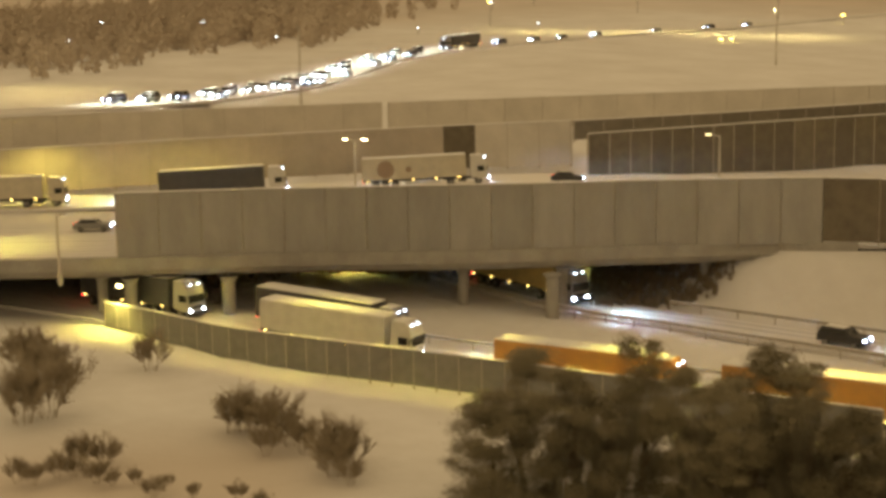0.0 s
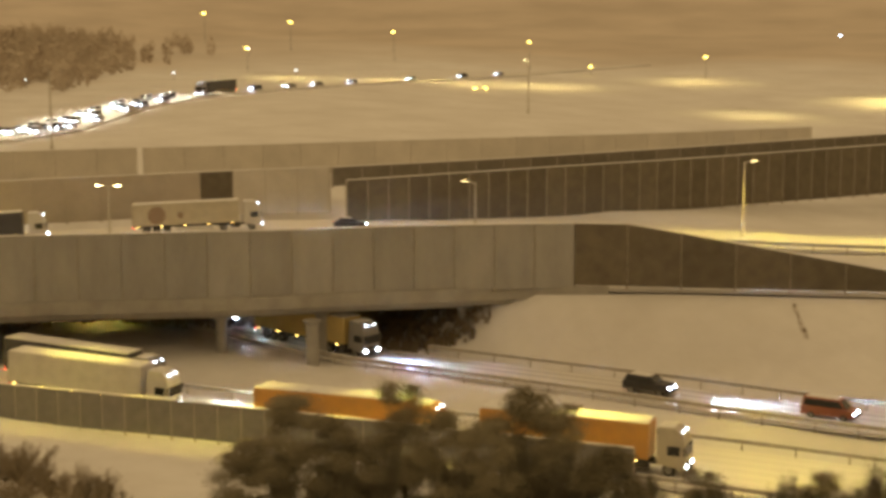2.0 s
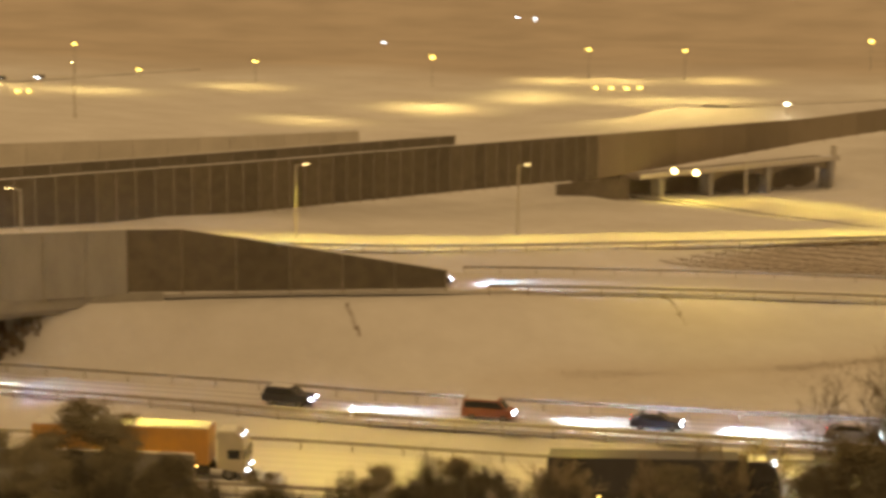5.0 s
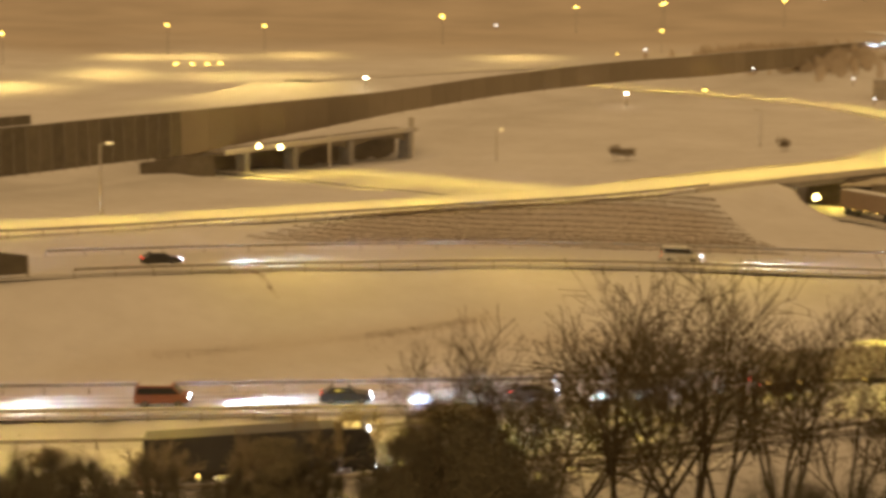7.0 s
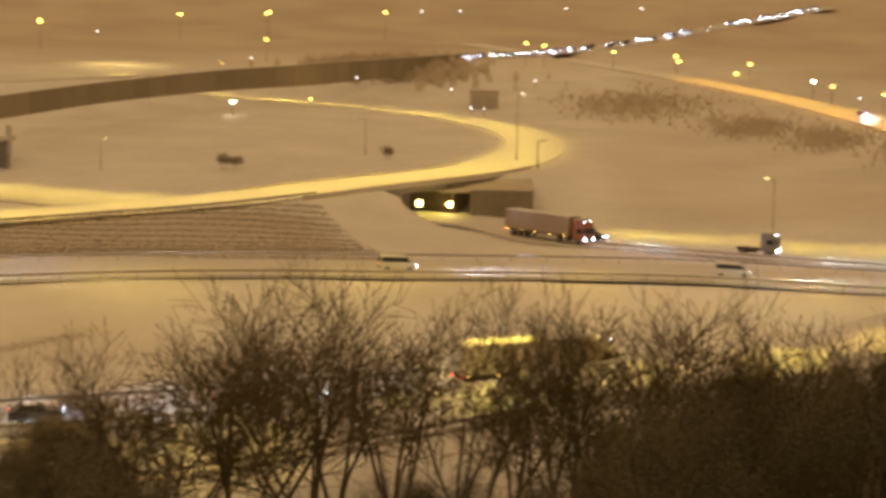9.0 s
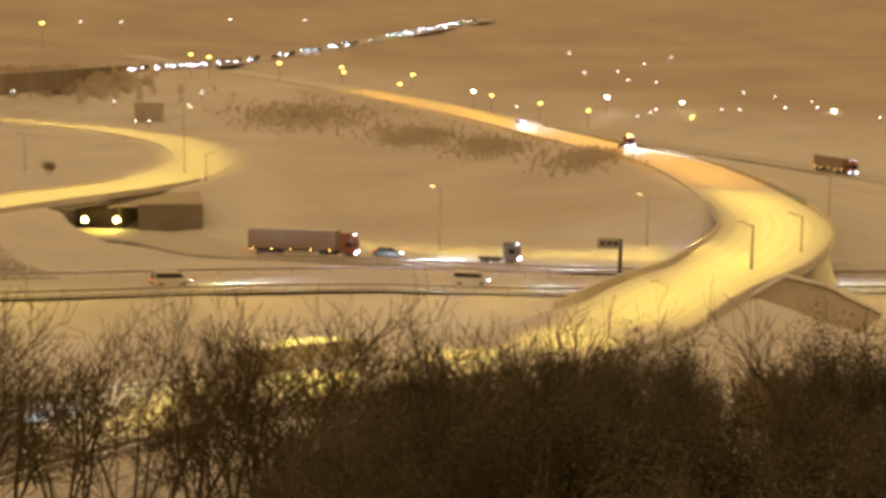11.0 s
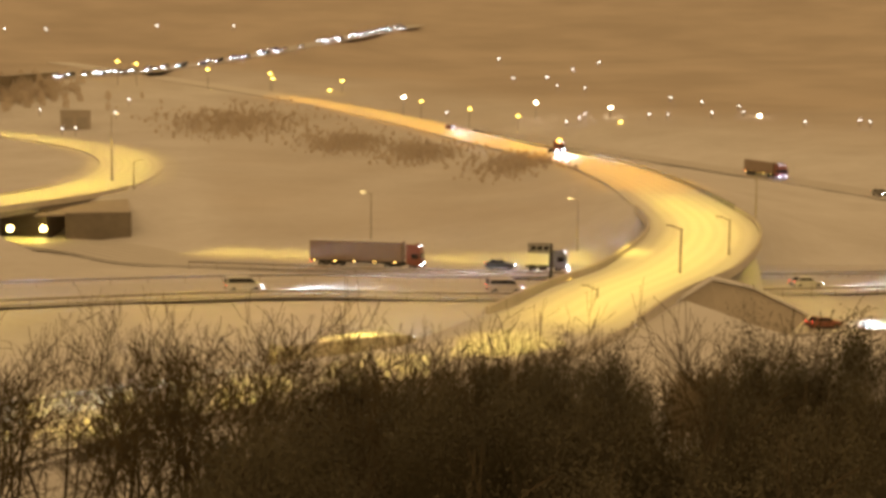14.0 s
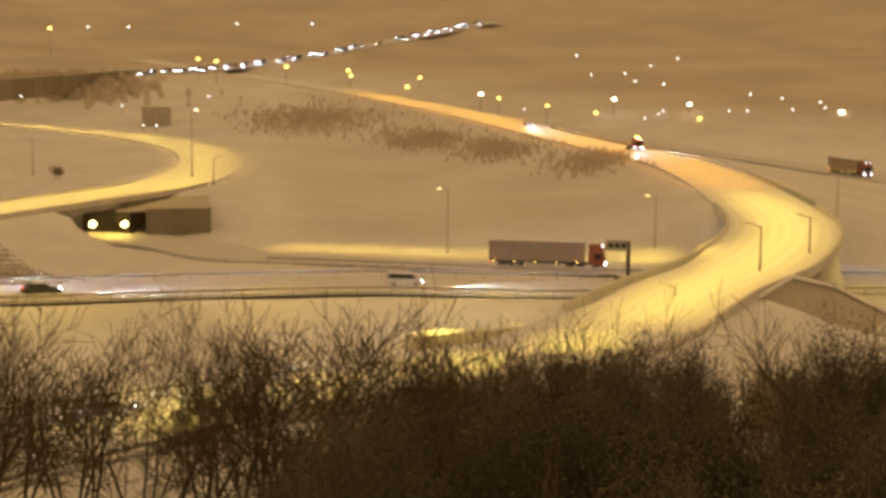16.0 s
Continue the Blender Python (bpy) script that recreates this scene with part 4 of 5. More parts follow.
    far_lamp(x, y, z, size, k, foot, {"w": "bright white street lamp on a mast", "y": "yellow street lamp far off in the snowfall", "s": "small white light of a distant house", "b": "pair of cold white lights on a distant mast"}[kind])
for az, d, p in FAR_POOLS:
    x, y = d * math.sin(radians(az)), d * math.cos(radians(az))
    down_spot(x, y, ground_at(x, y) + 14, p * 0.95, 1.0, (1.0, 0.70, 0.20))


# ---------------------------------------------------------------- vehicles: +x is forward, the origin is under the middle
def prism(profile, half, inset=None, material=None, name="body", parent=None, label="", bevel=0.05):
    """A body from its side profile (x, z): inset gives how far each upper point lies in from the side."""
    bm = bmesh.new()
    inset = inset or [0] * len(profile)
    a = [bm.verts.new((x, half - i, z)) for (x, z), i in zip(profile, inset)]
    b = [bm.verts.new((x, -half + i, z)) for (x, z), i in zip(profile, inset)]
    n = len(profile)
    bm.faces.new(a)
    bm.faces.new(b[::-1])
    for i in range(n):
        bm.faces.new((a[i], b[i], b[(i + 1) % n], a[(i + 1) % n]))
    bmesh.ops.recalc_face_normals(bm, faces=bm.faces)
    if bevel:
        bmesh.ops.bevel(bm, geom=list(bm.edges), offset=bevel, segments=2, affect="EDGES", profile=0.6)
    return part(name, bm, material, parent, label)


WHEELS, BEAMS = {}, {}


def beam_bar(parent, x, z=0.25, half=0.62):
    """An added emitter, no real part: a low louvred bar on the bumper whose slats throw the headlight beam along the
    road.
    """
    if "bar" not in BEAMS:
        bm = bmesh.new()
        for k in range(4):
            box(bm, -0.2, 0.02, -half, half, k * 0.034 - 0.002, k * 0.034 + 0.002)
        for k in range(9):
            y = -half + k * half / 4
            box(bm, -0.2, 0.02, y - 0.003, y + 0.003, -0.002, 0.104)
        box(bm, -0.21, -0.2, -half - 0.01, half + 0.01, -0.002, 0.104)
        a = part("louvre", bm, CHASSIS)
        bm = bmesh.new()
        bm.faces.new([bm.verts.new((-0.195, y, z)) for y, z in ((-half + 0.004, 0.002), (half - 0.004, 0.002), (half - 0.004, 0.100), (-half + 0.004, 0.100))])
        b = part("driving_light", bm, BEAM)
        BEAMS["bar"] = (a.data, b.data)
    else:
        a, b = (new(n, d) for n, d in zip(("louvre", "driving_light"), BEAMS["bar"]))
    for ob in (a, b):
        ob.parent = parent
        ob.location = (x, 0, z)
        ob.rotation_euler = (0, radians(4.6), 0)


def wheel(parent, x, y, r, w=0.24):
    key = (round(r, 2), round(w, 2))
    holder = new("wheel")
    if key not in WHEELS:
        bm = bmesh.new()
        tube(bm, (0, -w / 2, 0), (0, w / 2, 0), r, r, 18)
        bmesh.ops.bevel(bm, geom=[e for e in bm.edges if len(e.link_faces) == 2 and e.calc_face_angle(0) > 1], offset=0.03, segments=2, affect="EDGES")
        t = part("tyre", bm, TYRE)
        bm = bmesh.new()
        tube(bm, (0, -w / 2 - 0.012, 0), (0, w / 2 + 0.012, 0), r * 0.58, r * 0.58, 12)
        rim = part("rim", bm, RIM)
        WHEELS[key] = (t.data, rim.data)
        t.parent = rim.parent = holder
    else:
        for nm, d in zip(("tyre", "rim"), WHEELS[key]):
            new(nm, d).parent = holder
    holder.parent = parent
    holder.location = (x, y, r)


def lamp_box(name, parent, material, x, y, z, sx, sy, sz, label=""):
    part(name, boxes((x - sx, x + sx, y - sy, y + sy, z - sz, z + sz), bevel=min(sx, sy, sz) * 0.4), material, parent, label)


def car(colour, label, kind="hatch", head=None, tail=True, snow=True, category="car", group=""):
    root = tagged(new("van" if kind == "van" else "car"), label, category, group)
    head = head or HEAD
    if kind == "van":
        L, W = 4.5, 0.90
        low = [(-2.25, 0.35), (2.2, 0.35), (2.25, 0.75), (1.95, 1.02), (-2.25, 1.05)]
        top = [(-2.22, 1.03), (1.65, 1.03), (0.95, 1.78), (-2.1, 1.85)]
        win = [(-2.0, 1.15), (1.45, 1.12), (0.92, 1.66), (-1.95, 1.70)]
    elif kind == "suv":
        L, W = 4.6, 0.93
        low = [(-2.28, 0.42), (2.25, 0.42), (2.3, 0.85), (2.05, 1.08), (1.0, 1.16), (-2.28, 1.12)]
        top = [(-2.2, 1.1), (1.05, 1.13), (0.45, 1.70), (-1.9, 1.74)]
        win = [(-2.02, 1.18), (0.88, 1.18), (0.42, 1.60), (-1.8, 1.63)]
    else:
        L, W = 4.3, 0.88
        low = [(-2.12, 0.30), (2.1, 0.30), (2.15, 0.66), (1.9, 0.86), (0.95, 0.98), (-1.7, 1.0), (-2.15, 0.92)]
        top = [(-1.75, 0.97), (1.0, 0.96), (0.25, 1.42), (-1.2, 1.46)]
        win = [(-1.55, 1.02), (0.85, 1.01), (0.22, 1.34), (-1.12, 1.37)]
    prism(low, W, None, colour, "body", root, bevel=0.06)
    prism(top, W - 0.03, [0, 0, 0.14, 0.14], colour, "cabin", root, bevel=0.05)
    prism(win, W - 0.012, [0, 0, 0.13, 0.13], GLASS, "side_window", root, bevel=0.02)
    fx = [p for p in top]
    for nm, p0, p1 in (("windscreen", fx[1], fx[2]), ("rear_window", fx[0], fx[3])):
        s = 1 if nm == "windscreen" else -1
        bm = bmesh.new()
        q0 = Vector((p0[0] * 0.92 + p1[0] * 0.08, 0, p0[1] * 0.92 + p1[1] * 0.08))
        q1 = Vector((p0[0] * 0.14 + p1[0] * 0.86, 0, p0[1] * 0.14 + p1[1] * 0.86))
        vs = [bm.verts.new((q.x + s * dx, sy * w, q.z)) for dx in (0.035, -0.02) for q, w in ((q0, W - 0.16), (q1, W - 0.26)) for sy in (-1, 1)]
        bm.faces.new((vs[0], vs[1], vs[3], vs[2])), bm.faces.new((vs[4], vs[6], vs[7], vs[5]))
        for i, j in ((0, 1), (1, 3), (3, 2), (2, 0)):
            bm.faces.new((vs[i], vs[i + 4], vs[j + 4], vs[j]))
        bmesh.ops.recalc_face_normals(bm, faces=bm.faces)
        part(nm, bm, GLASS, root)
    r = 0.36 if kind == "suv" else 0.32
    for x in (-L * 0.30, L * 0.31):
        for y in (-W + 0.1, W - 0.1):
            wheel(root, x, y, r, 0.22)
    for y in (-W + 0.24, W - 0.24):
        lamp_box("headlight", root, head, low[2][0] - 0.02, y, low[2][1] - 0.02, 0.05, 0.15, 0.07, "lit headlight")
        if tail:
            lamp_box("tail_light", root, TAIL, -L / 2 + 0.04, y * 1.08, 0.85, 0.04, 0.1, 0.1, "red tail light")
    if head is HEAD:
        beam_bar(root, L / 2 + 0.24, 0.50)
    lamp_box("bumper", root, CHASSIS, L / 2 - 0.04, 0, 0.42, 0.06, W - 0.08, 0.09)
    lamp_box("bumper", root, CHASSIS, -L / 2 + 0.04, 0, 0.46, 0.06, W - 0.08, 0.09)
    for y in (-W - 0.07, W + 0.07):
        lamp_box("mirror", root, colour, top[1][0] - 0.25, y, top[1][1] + 0.08, 0.05, 0.09, 0.06)
    if snow:
        x0, x1, z = top[3][0] + 0.15, top[2][0] - 0.15, top[2][1]
        prism([(x0, z + 0.02), (x1, z), (x1 - 0.08, z + 0.06), (x0 + 0.08, z + 0.09)], W - 0.25, None, SNOW_CAP, "roof_snow", root, "snow on the roof", 0.02)
    return root


def tractor(root, x0, colour, head, high=3.6):
    """A cab-over tractor unit whose front stands at x0."""
    prism([(x0 - 2.3, 0.95), (x0 - 0.05, 0.55), (x0, 1.4), (x0 - 0.12, 2.4), (x0 - 0.35, high - 0.4), (x0 - 0.9, high), (x0 - 2.3, high)], 1.23, [0, 0, 0, 0.03, 0.08, 0.2, 0.15], colour, "cab", root, bevel=0.07)
    prism([(x0 - 0.22, 1.62), (x0 + 0.03, 1.62), (x0 - 0.07, 2.42), (x0 - 0.35, 2.42)], 1.12, None, GLASS, "windscreen", root, bevel=0.02)
    for s in (-1, 1):
        bm = boxes((x0 - 1.45, x0 - 0.5, s * 1.215 - 0.02, s * 1.215 + 0.02, 1.7, 2.4))
        part("side_window", bm, GLASS, root)
        lamp_box("headlight", root, head, x0 + 0.0, s * 0.92, 0.86, 0.05, 0.17, 0.10, "lit headlight")
        lamp_box("roof_light", root, HEAD_ROOF, x0 - 0.36, s * 0.55, high - 0.28, 0.06, 0.12, 0.06, "white light above the windscreen")
        lamp_box("mirror", root, CHASSIS, x0 - 0.15, s * 1.42, 2.1, 0.05, 0.1, 0.3)
    if head is HEAD:
        beam_bar(root, x0 + 0.28, 0.74)
    lamp_box("grille", root, CHASSIS, x0 + 0.0, 0, 1.15, 0.04, 0.65, 0.16)
    lamp_box("bumper", root, CHASSIS, x0 - 0.02, 0, 0.5, 0.08, 1.18, 0.17)
    part("frame", boxes((x0 - 6.0, x0 - 2.0, -0.45, 0.45, 0.7, 1.0), (x0 - 4.0, x0 - 2.9, -1.15, -0.6, 0.45, 0.95), (x0 - 4.0, x0 - 2.9, 0.6, 1.15, 0.45, 0.95), bevel=0.03), CHASSIS, root)
    for x in (x0 - 1.35, x0 - 5.0):
        for s in (-1, 1):
            wheel(root, x, s * 1.05, 0.5, 0.32 if x > x0 - 2 else 0.5)
    part("roof_snow", boxes((x0 - 2.2, x0 - 1.0, -0.95, 0.95, high, high + 0.07), bevel=0.03), SNOW_CAP, root, "snow on the cab")


def lorry(cab, box_mat, label, front=None, head=None, trailer=True, blotch=None, group="", beacon=False, snow=True):
    """An articulated lorry 16.5 m long, front at x = 8.25."""
    head = head or HEAD
    root = tagged(new("articulated_lorry" if trailer else "tractor_unit"), label, "lorry", group)
    tractor(root, 8.25, cab, head, 3.75 if trailer else 3.3)
    if trailer:
        part("trailer_box", boxes((-8.25, 5.35, -1.27, 1.27, 1.18, 3.95), bevel=0.05), box_mat, root)
        if front:
            part("front_panel", boxes((5.36, 5.40, -1.2, 1.2, 1.3, 3.9)), front, root)
        part("trailer_rail", boxes((-8.2, 5.3, -1.24, -1.12, 0.98, 1.17), (-8.2, 5.3, 1.12, 1.24, 0.98, 1.17), (-8.2, 5.2, -0.5, 0.5, 0.85, 1.16)), CHASSIS, root)
        part("side_guard", boxes((-2.8, 2.0, -1.22, -1.17, 0.5, 0.62), (-2.8, 2.0, -1.22, -1.17, 0.75, 0.87), (-2.8, 2.0, 1.17, 1.22, 0.5, 0.62), (-2.8, 2.0, 1.17, 1.22, 0.75, 0.87)), STEEL, root)
        if snow:
            part("roof_snow", boxes((-8.2, 5.3, -1.22, 1.22, 3.95, 4.05), bevel=0.04), SNOW_CAP, root, "snow along the trailer roof")
        for x in (-6.6, -5.3, -4.0):
            for s in (-1, 1):
                wheel(root, x, s * 1.02, 0.5, 0.45)
        for k in range(5):
            for s in (-1, 1):
                lamp_box("marker_light", root, AMBER, -7.6 + k * 3.0, s * 1.275, 1.08, 0.10, 0.03, 0.06, "amber marker light")
        for s in (-1, 1):
            lamp_box("tail_light", root, TAIL, -8.27, s * 1.0, 0.95, 0.04, 0.2, 0.08, "red tail light")
            part("rear_door", boxes((-8.30, -8.26, s * 0.63 - 0.6, s * 0.63 + 0.6, 1.25, 3.85)), box_mat, root)
        if blotch:
            for x, z, r in blotch:
                bm = bmesh.new()
                tube(bm, (x, -1.262, z), (x, -1.285, z), r, r, 24)
                part("emblem", bm, P_BROWN, root, "round brown emblem")
    if beacon:
        lamp_box("beacon", root, BEACON, 7.2, 0, 3.45, 0.2, 0.3, 0.1)
    return root


def line_of(line, off):
    c = offset(line, off)
    return c, np.concatenate([[0], np.cumsum(np.linalg.norm(np.diff(c[:, :2], axis=0), axis=1))])


def on_road(line, off, s, back=0.0, face=1):
    """The pose of a vehicle on a lane, its front s metres along it; face -1: it goes the other way."""
    c, along = line_of(line, off)
    m = s - back
    p, q0, q1 = ([np.interp(v, along, c[:, k]) for k in range(3)] for v in (m, m - 1.5, m + 1.5))
    d = Vector(q1) - Vector(q0)
    turn = math.degrees(math.atan2(d.y, d.x)) + (180 if face < 0 else 0)
    pitch = -math.degrees(math.atan2(d.z, d.xy.length)) * face
    return pose(p[0], p[1], p[2] + 0.05, 0, 0, turn) @ pose(0, 0, 0, 0, pitch, 0)


MOVES = []


def drive(thing, line, off, times, back, face=1):
    """Note a thing's way along a lane: seconds and metres of its front along the lane."""
    thing.matrix_basis = on_road(line, off, times[0][1], back, face)
    MOVES.append((thing, line, off, times, back, face))


# on the bridge
drive(lorry(P_WHITE, P_CREAM, "white articulated lorry with a round emblem, snow on its roof", blotch=((-5.2, 2.5, 1.15), (-2.2, 2.4, 0.4))), LOOP, 3.5, [(0, 169.0), (3.2, 172.2), (16, 180)], 8.25)
drive(lorry(P_WHITE, P_DARK, "articulated lorry with a dark tarpaulin trailer and white cab"), LOOP, 3.5, [(0, 142.5), (2, 143.8), (16, 152)], 8.25)
drive(lorry(P_CREAM, P_CREAM, "pale articulated lorry following in the queue on the bridge"), LOOP, 3.5, [(0, 114), (16, 122)], 8.25)
drive(car(P_BLACK, "black car braking on the bridge in a pool of light"), LOOP, 3.5, [(0, 181.5), (2, 184.6), (3.2, 185.4), (16, 199)], 2.1)
drive(car(P_GREY, "grey car on the bridge"), MAIN, 21, [(0, 129), (16, 150)], 2.1)
drive(car(P_SILVER, "silver car on the bridge lanes", head=HEAD_SOFT), MAIN, 34, [(0, 140), (16, 160)], 2.1)
# lower slip road
drive(lorry(P_WHITE, P_WHITE, "white articulated lorry behind the low barrier", head=HEAD_SOFT), RAMP, 5.5, [(0, 134.8), (16, 134.8)], 8.25)
drive(lorry(P_GREY, P_DARK, "dark articulated lorry standing in the far lane"), RAMP, 9.6, [(0, 131.0), (16, 131.0)], 8.25)
drive(lorry(P_SILVER, P_DARK, "lorry with a lit cab coming from under the bridge", head=HEAD_SOFT), RAMP, 6.0, [(0, 106.6), (16, 106.6)], 8.25)
drive(lorry(P_ORANGE, P_ORANGE, "articulated lorry with orange tarpaulin sides, snow on top", head=HEAD_SOFT, group="orange lorries"), RAMP, 3.0, [(0, 161.0), (16, 161.0)], 8.25)
drive(lorry(P_CREAM, P_ORANGE, "orange articulated lorry with a pale cab, lights above its windscreen", head=HEAD_SOFT, group="orange lorries"), RAMP, 3.0, [(0, 181.0), (16, 181.0)], 8.25)
drive(lorry(P_BLACK, P_DARK, "black articulated lorry waiting behind the trees", head=HEAD_SOFT, snow=False), RAMP, 1.6, [(0, 220.5), (16, 220.5)], 8.25)
# slip road
drive(lorry(P_GREY, P_YELLOW, "lorry with blazing headlights coming out from under the bridge"), SLIP, 3.0, [(0, 139.8), (3.2, 147.0), (16, 172)], 8.25)
drive(car(P_WHITE, "white van under the bridge", "van"), SLIP, 3.0, [(0, 117.5), (3.2, 124.5), (16, 150)], 2.2)
drive(car(P_BLACK, "dark estate car with snow on its roof", "suv"), SLIP, 3.0, [(0, 172.2), (3.2, 180.8), (6.5, 189.6), (16, 212)], 2.3)
drive(car(P_RED, "red van-like car rolling down the slip road", "van"), SLIP, 3.0, [(0, 188.0), (2.5, 196.0), (5.3, 204.8), (8.2, 214.8), (16, 240)], 2.2)
drive(car(P_BLACK, "black car on the slip road, tail lights on"), SLIP, 3.0, [(0, 199.0), (5.3, 219.2), (8, 229.8), (16, 256)], 2.1)
drive(car(P_GREY, "grey car behind the bare trees"), SLIP, 3.0, [(0, 214.0), (7.3, 243.2), (9, 250.2), (16, 268)], 2.1)
drive(lorry(P_CREAM, P_CREAM, "pale lorry under yellow lamps behind the trees", head=HEAD_SOFT), SLIP, 3.2, [(0, 243), (6.5, 273.8), (8.5, 282.8), (12.5, 302.8), (16, 315)], 8.25)
drive(car(P_RED, "red car on the slip road beyond the ramp, tail lights on"), SLIP, 3.0, [(0, 330), (14.5, 369.2), (16, 373)], 2.1)
# motorway
drive(car(P_BLACK, "black car on the motorway in its own light"), MAIN, 4.0, [(0, 201), (5.3, 242.8), (8.4, 267.2), (16, 325)], 2.1)
drive(car(P_WHITE, "white van on the motorway", "van"), MAIN, 4.0, [(0, 271.0), (5.8, 308.2), (8, 322.2), (10.2, 336.2), (12.5, 350.2), (14.5, 361.5), (16, 369.2)], 2.25)
drive(car(P_WHITE, "white people carrier on the motorway", "van"), MAIN, 4.0, [(0, 331), (9, 370), (10.2, 375), (12.5, 385), (14.5, 393.5), (16, 398.2)], 2.25)
drive(car(P_WHITE, "white car beyond the ramp"), MAIN, 4.0, [(0, 372), (14.5, 435.8), (16, 442)], 2.1)
drive(lorry(P_GREY, P_BROWN, "brown lorry on the outer motorway lane"), MAIN, 9.5, [(0, 150), (7, 222), (10.2, 262), (16, 318.5)], 8.25)
# far carriageway
drive(lorry(P_RED, P_BROWN, "brown articulated lorry with a red cab and marker lights"), FARWAY, 3.5, [(0, 164), (7.2, 220), (8, 230.2), (10.2, 246.2), (12.5, 262.8), (14.5, 275.5), (16, 287.5)], 8.25)
drive(car(P_BLACK, "black car ahead of the lorry"), FARWAY, 6.5, [(0, 150), (8, 228.5), (9.5, 243.6), (12.3, 270.8), (14.5, 289.5), (16, 302)], 2.1)
drive(lorry(P_GREY, P_GREY, "tractor unit without a trailer", trailer=False), FARWAY, 4.0, [(0, 214), (9, 265.5), (12.5, 284.5), (15, 298.8), (16, 304.5)], 8.25)
# far roads
drive(lorry(P_RED, P_BROWN, "distant lorry with an amber beacon", trailer=False, beacon=True), RAMP, 5.0, [(0, 564), (16, 562)], 8.25, -1)
drive(car(P_RED, "distant red car on the ramp road"), RAMP, 5.0, [(0, 630), (16, 628)], 2.1, -1)
drive(lorry(P_RED, P_BROWN, "red lorry on the road at the foot of the hill", head=HEAD_SOFT), EASTWAY, 3.0, [(0, 196), (16, 206)], 8.25)
drive(car(P_GREY, "grey car on the road at the foot of the hill", head=HEAD_SOFT), EASTWAY, 3.0, [(0, 246), (16, 252)], 2.1)
drive(lorry(P_GREY, P_DARK, "dark lorry high on the upper motorway", head=HEAD_SOFT), QUEUE, 5.0, [(0, 307), (16, 303)], -8.25, -1)

# the queue on the upper motorway and on the hill: cars built once, then copied
rnd = random.Random(7)
KINDS = [car(P_GREY, "grey car with bright headlights in the distant queue", head=HEAD_QUEUE, group="queuing cars"), car(P_BLACK, "dark car with bright headlights in the distant queue", "suv", head=HEAD_QUEUE, group="queuing cars"),
         car(P_WHITE, "white van with bright headlights in the distant queue", "van", head=HEAD_QUEUE, group="queuing cars")]
first = [True, True, True]


def queue_car(line, off, s, face):
    k = rnd.randrange(3)
    m = on_road(line, off, s, 0, face)
    if first[k]:
        KINDS[k].matrix_basis, first[k] = m, False
        ob = KINDS[k]
    else:
        ob = copy_thing(KINDS[k], m)
    return ob


for off in (2.2, 5.8, 9.4):
    s = 118 + rnd.random() * 10
    while s < 300:
        if not (off < 5 and rnd.random() < 0.3):
            drive(queue_car(QUEUE, off, s, -1), QUEUE, off, [(0, s), (16, s - 14 - rnd.random() * 6)], 0, -1)
        s += rnd.uniform(8, 17)
for s in (335, 352, 366, 385, 420, 452, 476):
    drive(queue_car(QUEUE, 5.5, s, -1), QUEUE, 5.5, [(0, s), (16, s - 9)], 0, -1)
for off in (3, 7, 11):
    s = 250 + rnd.random() * 6
    while s < 620:
        queue_car(HILLWAY, off, s, -1)
        s += rnd.uniform(11, 24) * (2.2 if 455 < s < 500 else 1)


# ---------------------------------------------------------------- sign gantry
gantry = tagged(new("sign_gantry"), "cantilever sign gantry over the motorway", "sign gantry")
bm = bmesh.new()
tube(bm, (0, 0, -1), (0, 0, 6.4), 0.28, 0.22, 12)
part("post", bm, DARK_STEEL, gantry)
part("arm", boxes((-2.6, 0.2, -0.12, 0.12, 5.5, 5.8), bevel=0.03), DARK_STEEL, gantry)
part("sign_board", boxes((-2.9, -0.1, -0.25, -0.15, 5.2, 6.5), bevel=0.02), P_SILVER, gantry)
for k in range(3):
    part("sign_bar", boxes((-2.5 + k * 0.8, -1.9 + k * 0.8, -0.275, -0.255, 5.6, 6.1)), P_BLACK, gantry)
gantry.matrix_basis = pose(62.0, 170.5, 3.6, 0, 0, -20)


# ---------------------------------------------------------------- depot hut beyond the loop
def depot_hut(x, y, z, wide, deep, high):
    root = tagged(new("depot_hut"), "dark windowless hut with snow on its flat roof", "hut")
    for nm, b in (("front_wall", (-wide / 2, wide / 2, -deep / 2, -deep / 2 + 0.25, -1, high)), ("back_wall", (-wide / 2, wide / 2, deep / 2 - 0.25, deep / 2, -1, high)),
                  ("side_wall", (-wide / 2, -wide / 2 + 0.25, -deep / 2 + 0.253, deep / 2 - 0.253, -1, high)), ("side_wall", (wide / 2 - 0.25, wide / 2, -deep / 2 + 0.253, deep / 2 - 0.253, -1, high))):
        part(nm, boxes(b), BROWN_PANEL, root)
    roof = part("roof", boxes((-wide / 2 - 0.3, wide / 2 + 0.3, -deep / 2 - 0.3, deep / 2 + 0.3, high + 0.004, high + 0.25), bevel=0.04), BROWN_PANEL, root)
    part("roof_snow", boxes((-wide / 2 - 0.2, wide / 2 + 0.2, -deep / 2 - 0.2, deep / 2 + 0.2, high + 0.255, high + 0.45), bevel=0.08), SNOW_CAP, roof, "snow on the roof")
    for dx in (-wide * 0.25, wide * 0.2):
        part("gate", boxes((dx - 1.5, dx + 1.5, -deep / 2 - 0.06, -deep / 2 - 0.003, -0.5, high * 0.6), bevel=0.02), STEEL_POST, root)
    root.location = (x, y, z)


